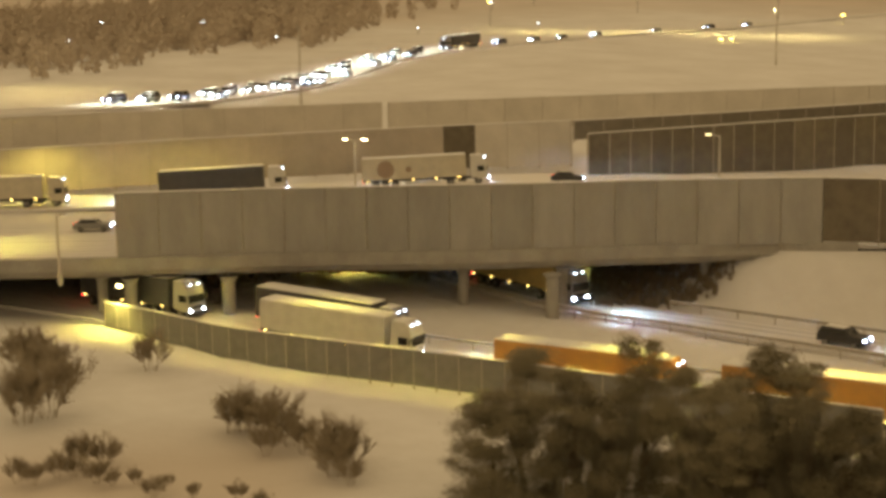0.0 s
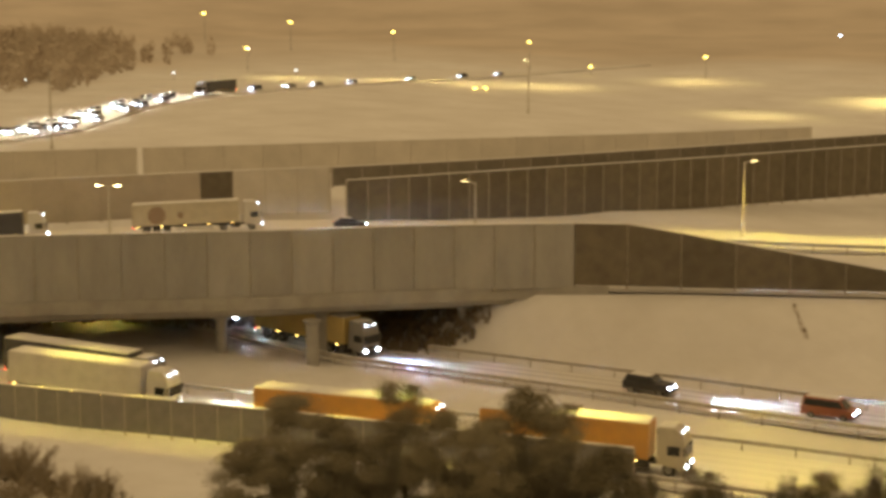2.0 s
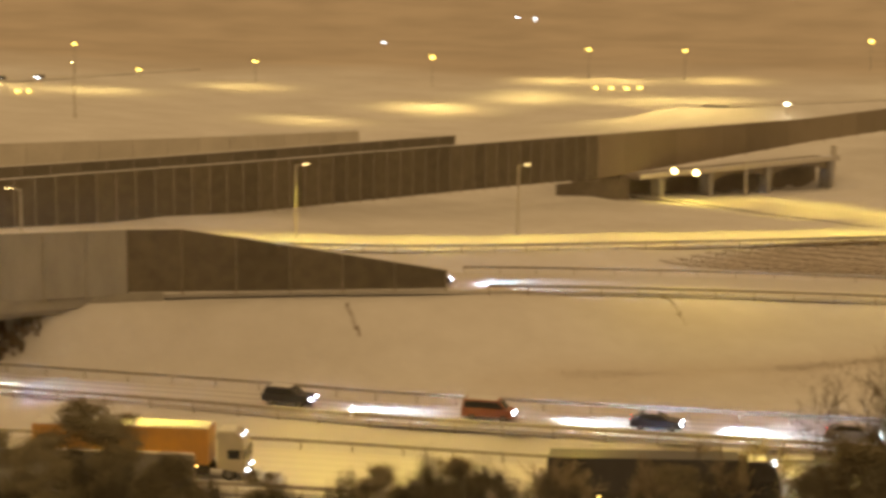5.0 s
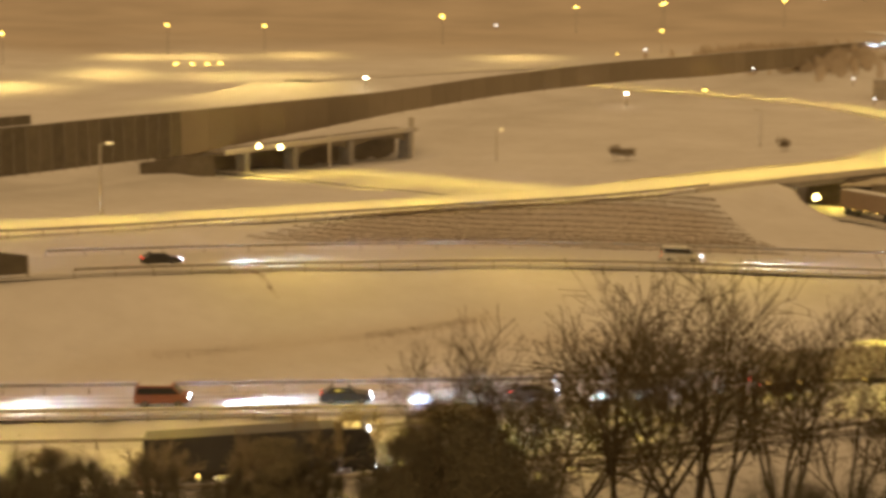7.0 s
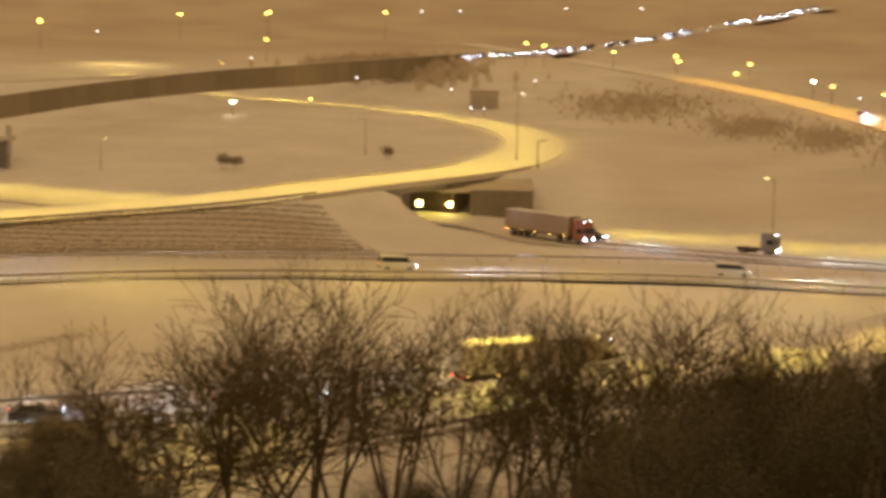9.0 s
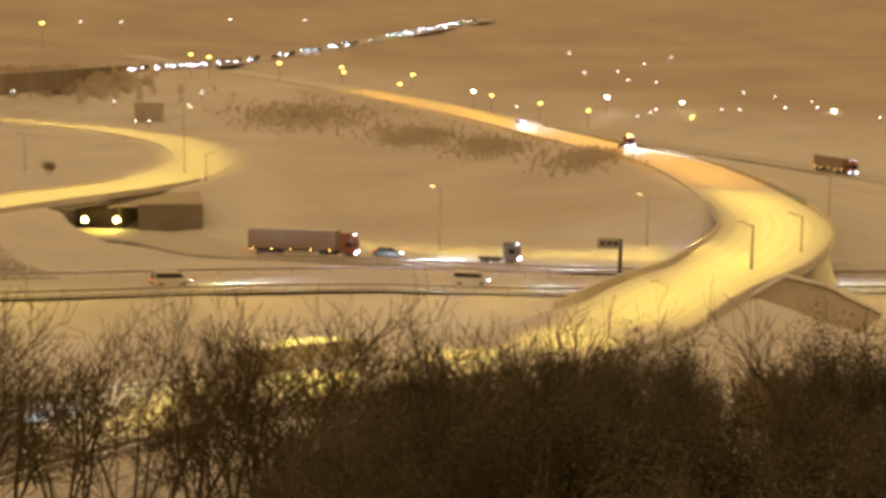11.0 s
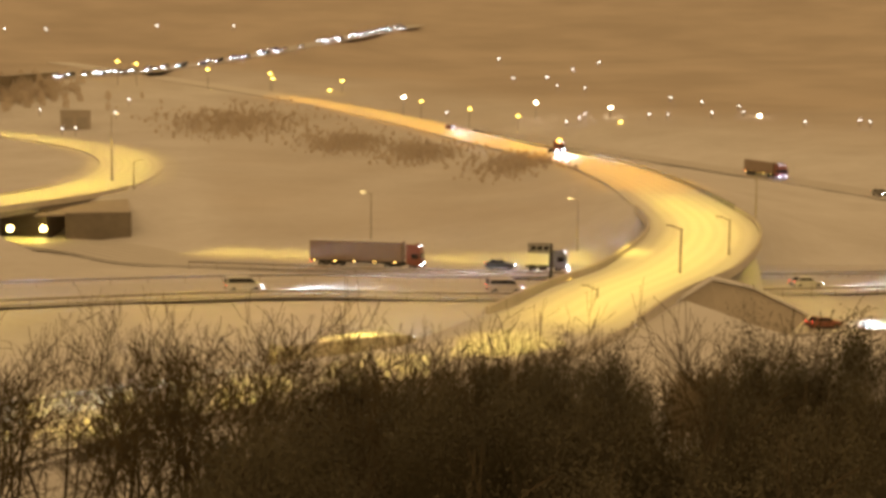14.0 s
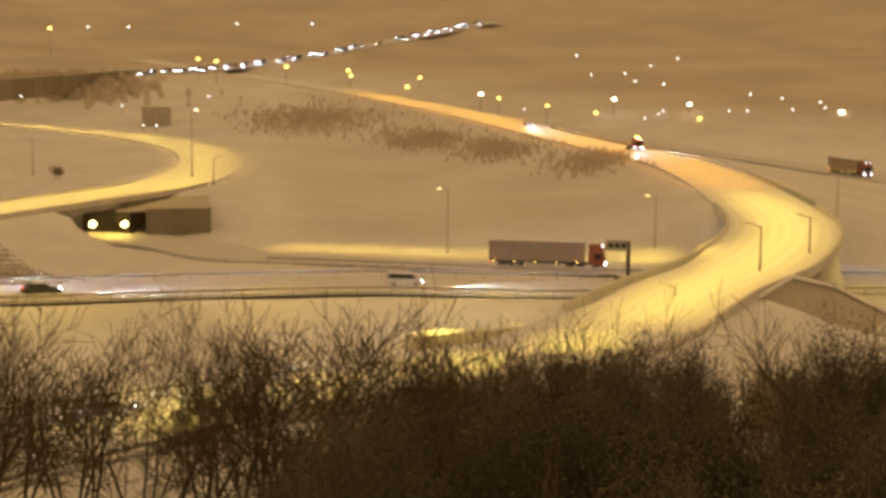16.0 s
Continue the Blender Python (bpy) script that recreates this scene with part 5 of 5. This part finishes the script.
hut_x, hut_y = 470 * math.sin(radians(1.5)), 470 * math.cos(radians(1.5))
depot_hut(hut_x, hut_y, ground_at(hut_x, hut_y), 9, 7, max(20.0 - ground_at(hut_x, hut_y), 3.5))


# ---------------------------------------------------------------- trees and shrubs
def bare_tree(seed, height, spread=0.5, levels=4, trunk_r=0.2, lean=0.25, forks=(3, 2, 3, 2)):
    """Trunk and limbs, each limb forking into finer ones, the last ones twigs."""
    r = random.Random(seed)
    trunk, crown = ([], []), ([], [])

    def limb(a, d, length, rad, level, store):
        n = 3 if level < 2 else 2
        p, rr, dd = Vector(a), rad, Vector(d).normalized()
        sides = 7 if level == 0 else (5 if level == 1 else 3)
        rings = []
        for k in range(n + 1):
            u = dd.orthogonal().normalized()
            w = dd.cross(u)
            base = len(store[0])
            for j in range(sides):
                t = 2 * math.pi * j / sides
                store[0].append(p + (u * math.cos(t) + w * math.sin(t)) * max(rr, 0.014))
            rings.append(base)
            if k < n:
                p = p + dd * (length / n)
                dd = (dd + Vector((r.uniform(-1, 1), r.uniform(-1, 1), r.uniform(-0.2, 0.5))) * 0.18).normalized()
                rr *= 0.80 if level < levels - 1 else 0.6
                if level < levels and k >= (1 if level == 0 else 0):
                    for _ in range(forks[min(level, 3)]):
                        az = r.uniform(0, 2 * math.pi)
                        out = (dd.orthogonal().normalized() * math.cos(az) + dd.cross(dd.orthogonal().normalized()) * math.sin(az))
                        nd = (dd * r.uniform(0.5, 1.0) + out * r.uniform(0.5, 1.1) * (spread * 2) + Vector((0, 0, 0.22))).normalized()
                        limb(p - dd * r.uniform(0, length / n * 0.8), nd, length * r.uniform(0.42, 0.68), rr * r.uniform(0.42, 0.62), level + 1, crown)
        for q in range(n):
            for j in range(sides):
                b0, b1 = rings[q], rings[q + 1]
                store[1].append((b0 + j, b0 + (j + 1) % sides, b1 + (j + 1) % sides, b1 + j))

    limb((0, 0, -0.3), (r.uniform(-lean, lean) * 0.4, r.uniform(-lean, lean) * 0.4, 1), height * 0.56, trunk_r, 0, trunk)
    return trunk, crown


def leaf_cloud(r, blobs, count, size):
    """Leaves in clumps: small tilted pairs of triangles, thicker towards the outside of each clump."""
    v, f = [], []
    tot = sum(b[3] ** 2 for b in blobs)
    for cx, cy, cz, rad, flat in blobs:
        for _ in range(int(count * rad ** 2 / tot)):
            d = Vector((r.gauss(0, 1), r.gauss(0, 1), r.gauss(0, 1))).normalized() * rad * (r.random() ** 0.45) * r.uniform(0.55, 1.32)
            c = Vector((cx + d.x, cy + d.y, cz + d.z * flat))
            u = Vector((r.gauss(0, 1), r.gauss(0, 1), r.gauss(0, 0.7))).normalized() * size * r.uniform(0.6, 1.4)
            w = u.orthogonal().normalized() * size * r.uniform(0.12, 0.3)
            b = len(v)
            v += [c - u, c + w, c + u, c - w]
            f.append((b, b + 1, b + 2, b + 3))
    return v, f


def make_tree(name, label, category, trunk, crown, leaves=None, leaf_mat=None, group="", bough_mat=None, bark=None):
    root = tagged(new(name), label, category, group)
    mesh_ob("trunk", *trunk, bark or BARK, root)
    if crown and crown[0]:
        mesh_ob("bough", *crown, bough_mat or TWIG, root)
    if leaves:
        mesh_ob("crown", *leaves, leaf_mat, root)
    return root


def leafy(seed, height, width, count, size):
    """A tree with layered clumps of dark foliage on visible limbs."""
    r = random.Random(seed)
    trunk, crown = bare_tree(seed, height * 0.95, 0.5, 2, 0.24)
    blobs = []
    for k in range(60):
        h = r.uniform(0.10, 1.0)
        wide = width * (0.35 + 0.65 * math.sin(min(1, (1.02 - h) * 1.7) * math.pi / 2))
        a, q = r.uniform(0, 6.28), math.sqrt(r.random()) * wide
        blobs.append((math.cos(a) * q, math.sin(a) * q, h * height, r.uniform(0.8, 1.8) * (1.25 - 0.5 * h), 0.55))
    return trunk, crown, leaf_cloud(r, blobs, count, size)


def bushy(seed, height, width, count, size, stems=9, clumps=18, stem_r=0.06, fat=0.32):
    r = random.Random(seed)
    trunk, crown = ([], []), ([], [])
    for k in range(stems):
        t2, c2 = bare_tree(seed * 31 + k, height * r.uniform(0.7, 0.98), 0.4, 3, stem_r, 1.2, (2, 2, 2, 2))
        ox, oy = r.gauss(0, width * 0.3), r.gauss(0, width * 0.3)
        for src in (t2, c2):
            b = len(crown[0])
            crown[0].extend([p + Vector((ox, oy, 0)) for p in src[0]])
            crown[1].extend([tuple(i + b for i in q) for q in src[1]])
    b0 = len(trunk[0])
    for j in range(6):
        trunk[0].append(Vector((math.cos(j * 1.047) * 0.12, math.sin(j * 1.047) * 0.12, -0.3)))
    for j in range(6):
        trunk[0].append(Vector((math.cos(j * 1.047) * 0.08, math.sin(j * 1.047) * 0.08, height * 0.4)))
    trunk[1].extend([(j, (j + 1) % 6, 6 + (j + 1) % 6, 6 + j) for j in range(6)])
    blobs = []
    for k in range(clumps):
        a, q = r.uniform(0, 6.28), math.sqrt(r.random()) * width
        blobs.append((math.cos(a) * q, math.sin(a) * q, height * r.uniform(0.12, 0.88) * (1.05 - 0.4 * q / width), r.uniform(0.5, 1.0) * width * fat, 0.8))
    return trunk, crown, leaf_cloud(r, blobs, count, size)


def fan_stems(seed, height, stems, tilt, stem_r, spread=0.42, levels=3, forks=(3, 3, 3, 2), base=0.3):
    """Several stems that fan out from one foot, each forking into upright twigs: (stem, boughs) for each."""
    r = random.Random(seed)
    out = []
    for k in range(stems):
        t, c = bare_tree(seed * 17 + k, height * r.uniform(0.8, 1.12), spread, levels, stem_r * r.uniform(0.7, 1.1), 0.5, forks)
        a = 2 * math.pi * (k + r.random() * 0.7) / stems
        m = Matrix.Translation((math.cos(a) * base, math.sin(a) * base, 0)) @ Matrix.Rotation(radians(tilt) * r.uniform(0.25, 1.0), 4, Vector((-math.sin(a), math.cos(a), 0)))
        out.append(tuple(([m @ q for q in v], f) for v, f in (t, c)))
    return out


def fan_tree(label, group, *shape):
    """A tree of several stems, each a part that carries its boughs."""
    root = tagged(new("bare_tree"), label, "tree", group)
    for t, c in fan_stems(*shape):
        stem = mesh_ob("stem", *t, BARK, root)
        mesh_ob("bough", *c, TWIG, stem)
    return root


def fan_shrub(*shape):
    """The stems and the twigs of a shrub, each joined."""
    trunk, crown = ([], []), ([], [])
    for pair in fan_stems(*shape):
        for src, dst in zip(pair, (trunk, crown)):
            b = len(dst[0])
            dst[0].extend(src[0])
            dst[1].extend([tuple(i + b for i in q) for q in src[1]])
    return trunk, crown


BARE = [fan_tree("bare winter tree with several stems and fine upright twigs", "bare trees by the slip road", 11 + k, h, n, 17, 0.12, sp, 3, (2, 2, 4, 2)) for k, (h, n, sp) in enumerate(((15.5, 3, 0.38), (14.5, 4, 0.42), (16, 2, 0.36), (13.5, 3, 0.45)))]
GREAT = [fan_tree("broad bare tree fanning out into a dense crown of twigs", "bare trees by the slip road", 31 + k, h, 6, 42, 0.17, 0.46, 3, (2, 3, 4, 2), 0.5) for k, h in enumerate((17.0, 15.5))]
LEAFY = [make_tree("pine_tree", "dark pine with layered clumps of needles", "tree", t, c, lv, NEEDLE, "dark trees on the slope") for t, c, lv in (leafy(51, 11.5, 3.8, 46000, 0.11), leafy(52, 10.5, 4.2, 46000, 0.11), leafy(53, 12.0, 3.3, 42000, 0.11))]
BUSH = [make_tree("evergreen_bush", "dense dark evergreen bush with twigs standing out of its top", "bush", t, c, lv, LEAF, "evergreen bushes on the slope", BARK) for t, c, lv in (bushy(61, 7.0, 4.2, 60000, 0.06, 6, 44, 0.04), bushy(62, 8.0, 3.6, 60000, 0.06, 6, 44, 0.04), bushy(63, 6.0, 4.8, 60000, 0.06, 6, 44, 0.04))]
SHRUB = [make_tree("shrub", "leafless grey-brown shrub in the snow", "shrub", *fan_shrub(71 + k, h, n, tl, 0.022, 0.3, 3, (2, 3, 2, 2), 0.5), group="shrubs in the snow", bough_mat=TWIG_PALE, bark=TWIG_PALE) for k, (h, n, tl) in enumerate(((4.5, 12, 22), (4.0, 13, 30), (3.2, 10, 26)))]
used = set()


def plant(stock, k, x, y, top=None, tall=None, wide=1.0):
    """Set a tree on the ground, scaled so that its top reaches the height top."""
    src = stock[k % len(stock)]
    z0 = ground_at(x, y)
    h = max(v.co.z for c in src.children_recursive for v in c.data.vertices) if "tall" not in src else src["tall"]
    src["tall"] = h
    s = ((top - z0) if top is not None else tall) / h
    r = random.Random(int(x * 131 + y * 17))
    m = Matrix.Translation((x, y, z0)) @ Matrix.Rotation(r.uniform(0, 6.28), 4, "Z")
    if src.name not in used:
        used.add(src.name)
        src.matrix_basis, ob = m, src
    else:
        ob = copy_thing(src, m)
    ob.scale = (s * wide * r.uniform(0.9, 1.1),) * 2 + (s,)
    return ob


def ray_place(az, d):
    return d * math.sin(radians(az)), d * math.cos(radians(az))


# bearing, distance and height of the top
DARK_TREES = [(-55.7, 88, 10.2), (-53.6, 84, 9.5), (-50.9, 90, 10.3), (-49.2, 86, 9.5), (-46.0, 88, 10.4), (-44.5, 84, 10.5), (-42.5, 80, 8.7), (-57.2, 84, 8.2), (-47.5, 82, 9.8), (-31.0, 82, 8.0), (-34.2, 84, 6.7), (-22.1, 80, 8.5), (-15.6, 76, 11.4), (-42.5, 84, 7.3), (-38.9, 84, 6.6)]
GREAT_TREES = [(-7.9, 86, 18.6), (-12.8, 90, 13.2), (-5.5, 90, 17.6)]
BARE_TREES = [(5.2, 86, 15.4), (8.0, 84, 15.2), (9.4, 88, 15.6), (11.9, 86, 15.0), (13.4, 82, 14.6), (6.6, 80, 14.8), (10.8, 80, 14.6), (14.8, 84, 14.4), (16.8, 82, 14.4), (27.0, 92, 16.4), (27.7, 90, 17.0), (24.9, 94, 11.5), (21.4, 92, 14.4), (17.2, 90, 14.6), (-9.6, 92, 14.6), (-4.2, 93, 14.9), (-1.4, 88, 15.5), (1.2, 90, 15.3), (-1.9, 92, 15.0), (0.8, 90, 15.8), (3.3, 94, 15.6), (6.2, 90, 16.5), (8.9, 92, 15.5), (11.5, 90, 15.7), (13.7, 92, 14.8), (16.2, 90, 15.0), (0.2, 92, 15.7), (3.1, 90, 16.4), (5.7, 92, 16.3),  (15.9, 88, 15.1), (18.4, 90, 14.9), (20.9, 86, 16.1), (23.1, 84, 15.1), (1.6, 84, 15.6), (4.6, 84, 15.5), (7.4, 82, 15.5), (10.1, 84, 15.4), (12.8, 84, 14.9)]
BUSHES = [(21.3, 78, 16.7), (22.4, 80, 15.6), (18.7, 76, 15.4), (20.0, 74, 16.4), (22.5, 72, 16.0), (28.9, 80, 18.6), (28.7, 76, 17.8), (29.7, 80, 16.8), (31.8, 82, 17.9), (33.0, 80, 18.3), (30.6, 74, 17.3), (32.7, 72, 17.3), (16.9, 70, 15.9), (14.6, 68, 15.5), (12.4, 66, 15.4), (9.7, 64, 15.3), (6.8, 62, 15.1), (19.2, 62, 16.4), (21.4, 58, 16.8), (24.8, 64, 16.9)]
BUSHES += [(28.3, 62, 17.7), (29.1, 58, 18.1), (31.9, 56, 18.3), (23.7, 52, 17.9), (28.1, 48, 18.4), (32.4, 46, 19.0), (18.1, 52, 17.1), (13.5, 54, 16.3), (9.0, 54, 15.9), (4.6, 56, 14.8), (-16.0, 70, 12.2), (-14.1, 66, 12.3), (-9.7, 64, 11.9), (-3.6, 62, 12.9), (-15.3, 76, 10.6), (-13.5, 70, 10.9), (20.3, 46, 18.0), (25.5, 44, 18.4), (30.8, 42, 19.0), (15.8, 48, 16.8)]
SHRUBS = [(-74.9, 128, 4.7), (-74.5, 124, 4.0), (-70.6, 126, 4.2), (-67.0, 106, 3.9), (-65.7, 104, 3.4), (-64.6, 100, 2.7), (-63.2, 96, 4.1), (-63.5, 94, 3.1), (-75.9, 98, 1.9), (-74.4, 98, 2.0), (-72.9, 96, 1.6), (-71.4, 95, 1.1), (-70.1, 94, 0.8), (-67.4, 90, 1.2), (-73.6, 100, 2.7), (-26.9, 100, 3.4)]
SHRUBS += [(-20.3, 104, 3.9), (-19.2, 106, 3.7), (-23.0, 100, 3.5), (26.9, 110, 9.9), (25.4, 104, 10.0), (28.3, 100, 9.9)]


BUSHES += [(-16.2, 72, 11.4), (-13.4, 68, 11.8), (-10.4, 66, 11.1), (-7.5, 68, 11.0), (-5.0, 64, 11.3), (-1.8, 70, 10.7), (0.5, 70, 11.3), (5.0, 72, 10.6), (-31.6, 78, 8.9), (-29.7, 76, 9.0), (-27.3, 80, 8.8), (-24.6, 78, 8.4), (-22.4, 80, 8.0), (-20.5, 80, 8.1), (-14.6, 80, 9.9), (-17.3, 78, 8.8), (-10.5, 70, 10.2)]
BUSHES += [(-6.0, 70, 10.1), (-1.6, 70, 10.7), (-41.5, 84, 7.0), (-38.2, 82, 6.8), (-35.5, 84, 6.8), (-32.4, 82, 7.2), (-29.6, 82, 7.5), (-23.9, 82, 7.2), (-21.2, 84, 7.7), (-18.3, 82, 8.0), (-13.4, 76, 9.9), (-11.3, 76, 10.7), (-48.5, 82, 8.0), (-51.7, 84, 8.0), (-44.4, 82, 8.2), (-46.3, 84, 8.4), (-53.4, 84, 8.4), (-41.7, 80, 6.8), (-34.9, 80, 6.9), (-32.4, 82, 7.8)]

BUSHES += [(15.0, 88, 12.6), (17.5, 90, 12.8), (12.5, 88, 12.2), (9.8, 86, 11.6), (20.0, 90, 13.0), (7.0, 84, 11.2)]
SHRUBS += [(-74.6, 113, 5.6), (-75.6, 112, 5.0), (-75.6, 128, 4.8), (-74.8, 124, 4.0), (-74.2, 120, 3.4), (-75.5, 118, 3.1), (-66.6, 105, 3.2), (-65.2, 102, 2.8), (-66.2, 100, 2.4), (-67.5, 106, 3.1), (-62.9, 96, 3.1), (-62.8, 92, 2.1), (-75.3, 97, 1.5), (-73.8, 98, 1.5), (-72.3, 95, 1.2), (-70.7, 92, 1.4), (-69.2, 91, 1.1), (-66.5, 88, 1.3), (-72.6, 100, 2.0)]

GREAT_TREES += [(-10.9, 86, 15.2), (-14.6, 92, 12.8)]

BUSHES = [(a, d, t - (-0.6 if -33 < a < -28 else 0.5 if -28 <= a < -17 else -0.8 if -17 <= a < -11 else 3.0 if 23.8 < a < 26.6 else -1.5 if 12 <= a <= 20 else -0.8 if 8 <= a <= 23.8 else 0.9 if 2 < a < 8 else -0.6 if a > 26.6 else 0)) for a, d, t in BUSHES]
BUSHES = [b for b in BUSHES if not (-11.5 < b[0] < -4.2 or (-4.2 <= b[0] < 3.0 and b[2] > 11.5))]
for k, (az, d, top) in enumerate(DARK_TREES):
    plant(LEAFY, k, *ray_place(az, d), top=top)
for k, (az, d, top) in enumerate(b for i, b in enumerate(BARE_TREES) if i % 3 != 2 or b[0] > 10):
    plant(BARE, k * 3 + k // 4, *ray_place(az, d), top=top + 1.0)
for k, (az, d, top) in enumerate(GREAT_TREES):
    plant(GREAT, k, *ray_place(az, d), top=top)
for k, (az, d, top) in enumerate(BUSHES):
    plant(BUSH, k * 2 + k // 3, *ray_place(az, d), top=top, wide=0.42 if d >= 70 else 0.6)
for k, (az, d, top) in enumerate(SHRUBS):
    plant(SHRUB, k, *ray_place(az, d), top=top)

# shrubs inside the loop
for k, (sx, sy, tall) in enumerate(((-45.7, 299.4, 3.8), (-43.4, 301, 2.8), (-12.5, 322, 3.2))):
    plant(SHRUB, k, sx, sy, tall=tall, wide=1.1)

# rows of low hedging under the snow between the motorway and the loop
r = random.Random(5)
hv, hf = [], []
for k in range(13):
    y0 = k / 12
    a, b = Vector((-72 + 14 * y0, 168 + 30 * y0, 0)), Vector((-6 - 12 * y0, 181 + 34 * y0, 0))
    n = 420
    for i in range(n):
        p = a.lerp(b, (i + r.random()) / n)
        for _ in range(3):
            c = p + Vector((r.gauss(0, 0.25), r.gauss(0, 0.2), 0))
            q = Vector((r.gauss(0, 1), r.gauss(0, 1), r.gauss(0, 0.8))).normalized() * r.uniform(0.10, 0.25)
            w = q.orthogonal().normalized() * 0.06
            base = len(hv)
            c.z = r.uniform(0.05, 0.40)
            hv += [c - q, c + w, c + q, c - w]
            hf.append((base, base + 1, base + 2, base + 3))
hz = ground_height(np.array([p.x for p in hv[::4]]), np.array([p.y for p in hv[::4]]))
for i, p in enumerate(hv):
    p.z += hz[i // 4]
hedge = mesh_ob("hedge_rows", hv, hf, LEAF_DRY)
tagged(hedge, "rows of low brown hedging on the snowy bank", "hedge", kind="stuff")


# woods on the distant hill
def woods(name, areas, seed, label, material=None, gap=-0.12, even=False):
    r = random.Random(seed)
    pts = []
    for az0, az1, d0, d1, n, h in areas:
        for _ in range(n):
            if even:
                az, d = r.uniform(az0, az1), r.uniform(d0, d1)
            elif n > 800:
                az, d = r.uniform(az0, az1), math.sqrt(r.uniform(d0 * d0, d1 * d1))
                rim = min((az - az0) / 14, (d - d0) / 160, 1)
                if r.random() > rim + 0.5 * noise.noise((az * 0.5, d * 0.02, seed + 5)):
                    continue
            else:
                az, d = r.gauss((az0 + az1) / 2, (az1 - az0) / 4), r.gauss((d0 + d1) / 2, (d1 - d0) / 2.5)
            if noise.noise((az * 0.25, d * 0.012, seed)) < gap:
                continue
            pts.append((*ray_place(az, d), h * r.uniform(0.6, 1.25)))
    zz = ground_height(np.array([p[0] for p in pts]), np.array([p[1] for p in pts]))
    v, f = [], []
    for (x, y, h), z in zip(pts, zz):
        w = h * r.uniform(0.28, 0.45)
        for lay in range(5):
            zc, rr = z + h * (0.15 + 0.2 * lay), w * (1.0, 1.1, 0.95, 0.7, 0.35)[lay]
            for j in range(20):
                a = r.uniform(0, 6.28)
                c = Vector((x + math.cos(a) * rr * 0.6, y + math.sin(a) * rr * 0.6, zc + r.uniform(-0.1, 0.1) * h))
                u = Vector((r.gauss(0, 1), r.gauss(0, 1), r.gauss(0, 1))).normalized() * rr * 0.32
                q = u.orthogonal().normalized() * rr * 0.15
                b = len(v)
                v += [c - u, c + q, c + u, c - q]
                f.append((b, b + 1, b + 2, b + 3))
    ob = mesh_ob(name, v, f, material or HAZED_WOODS)
    return tagged(ob, label, "woods", kind="stuff")


woods("hill_woods", [(-82, -71, 420, 520, 760, 7.0), (-76, -65, 490, 620, 780, 8.0), (-70, -61.5, 560, 720, 780, 8.0)], 3, "dim woods on the distant hillside, haze in their pale colour", gap=-0.6)
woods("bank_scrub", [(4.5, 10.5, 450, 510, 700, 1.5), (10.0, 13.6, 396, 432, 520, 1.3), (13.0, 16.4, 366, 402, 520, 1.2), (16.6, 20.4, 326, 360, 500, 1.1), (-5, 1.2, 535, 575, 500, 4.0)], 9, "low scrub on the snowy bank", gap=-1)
woods("bridge_scrub", [(-53.0, -47.4, 150, 168, 1100, 1.0), (-70, -54, 162, 178, 500, 1.6)], 4, "dark scrub under the bridge", LEAF_DRY, -1, True)


def grass_band(name, pts, wide, n, seed, label, tall=0.35):
    r = random.Random(seed)
    line = spline([(*p, 0) for p in pts], 1.0)
    v, f = [], []
    for _ in range(n):
        i = r.randrange(len(line) - 1)
        c = line[i] + (line[i + 1] - line[i]) * r.random()
        x, y = c[0] + r.gauss(0, wide), c[1] + r.gauss(0, wide)
        h, a, w = tall * r.uniform(0.4, 1.3), r.uniform(0, 6.28), r.uniform(0.02, 0.07)
        dx, dy = math.cos(a), math.sin(a)
        b = len(v)
        v += [[x - dx * w, y - dy * w, -0.05], [x + dx * w, y + dy * w, -0.05], [x + dx * 0.2 * h + dy * h * 0.3, y + dy * 0.2 * h - dx * h * 0.3, h]]
        f.append((b, b + 1, b + 2))
    xy = np.array([q[:2] for q in v])
    zz = ground_height(xy[:, 0], xy[:, 1]) - 0.2
    for q, z in zip(v, zz):
        q[2] += z
    return tagged(mesh_ob(name, v, f, LEAF_DRY), label, "grass", kind="stuff")


# the first two bands are tufts added in place of the fold's shade
grass_band("dead_grass", [(-63, 121.7), (-54, 127.5), (-44.5, 134.3), (-35, 141.8)], 0.5, 2600, 41, "low brown tufts added for the shade of a snow fold", 0.16)
grass_band("dead_grass", [(-56, 123), (-45, 131), (-33, 138), (-24, 141)], 1.6, 1500, 42, "thin brown tufts added for the shade in a snow fold", 0.14)
grass_band("dead_grass", [(-85.7, 120), (-83.5, 118), (-81.6, 116.9)], 0.12, 90, 43, "a line of dead grass down the snow slope")
grass_band("dead_grass", [(-63.9, 148.3), (-60, 143), (-55.7, 137.6)], 0.12, 110, 44, "a line of dead grass down the snow slope")


def motions():
    for thing, line, off, times, back, face in MOVES:
        ts = [t for t, _ in times]
        keys = sorted({0.0, 16.0, *ts, *[k * 2.0 for k in range(9)]})
        walk(thing, [(t, on_road(line, off, float(np.interp(t, ts, [s for _, s in times])), back, face)) for t in keys])


motions()
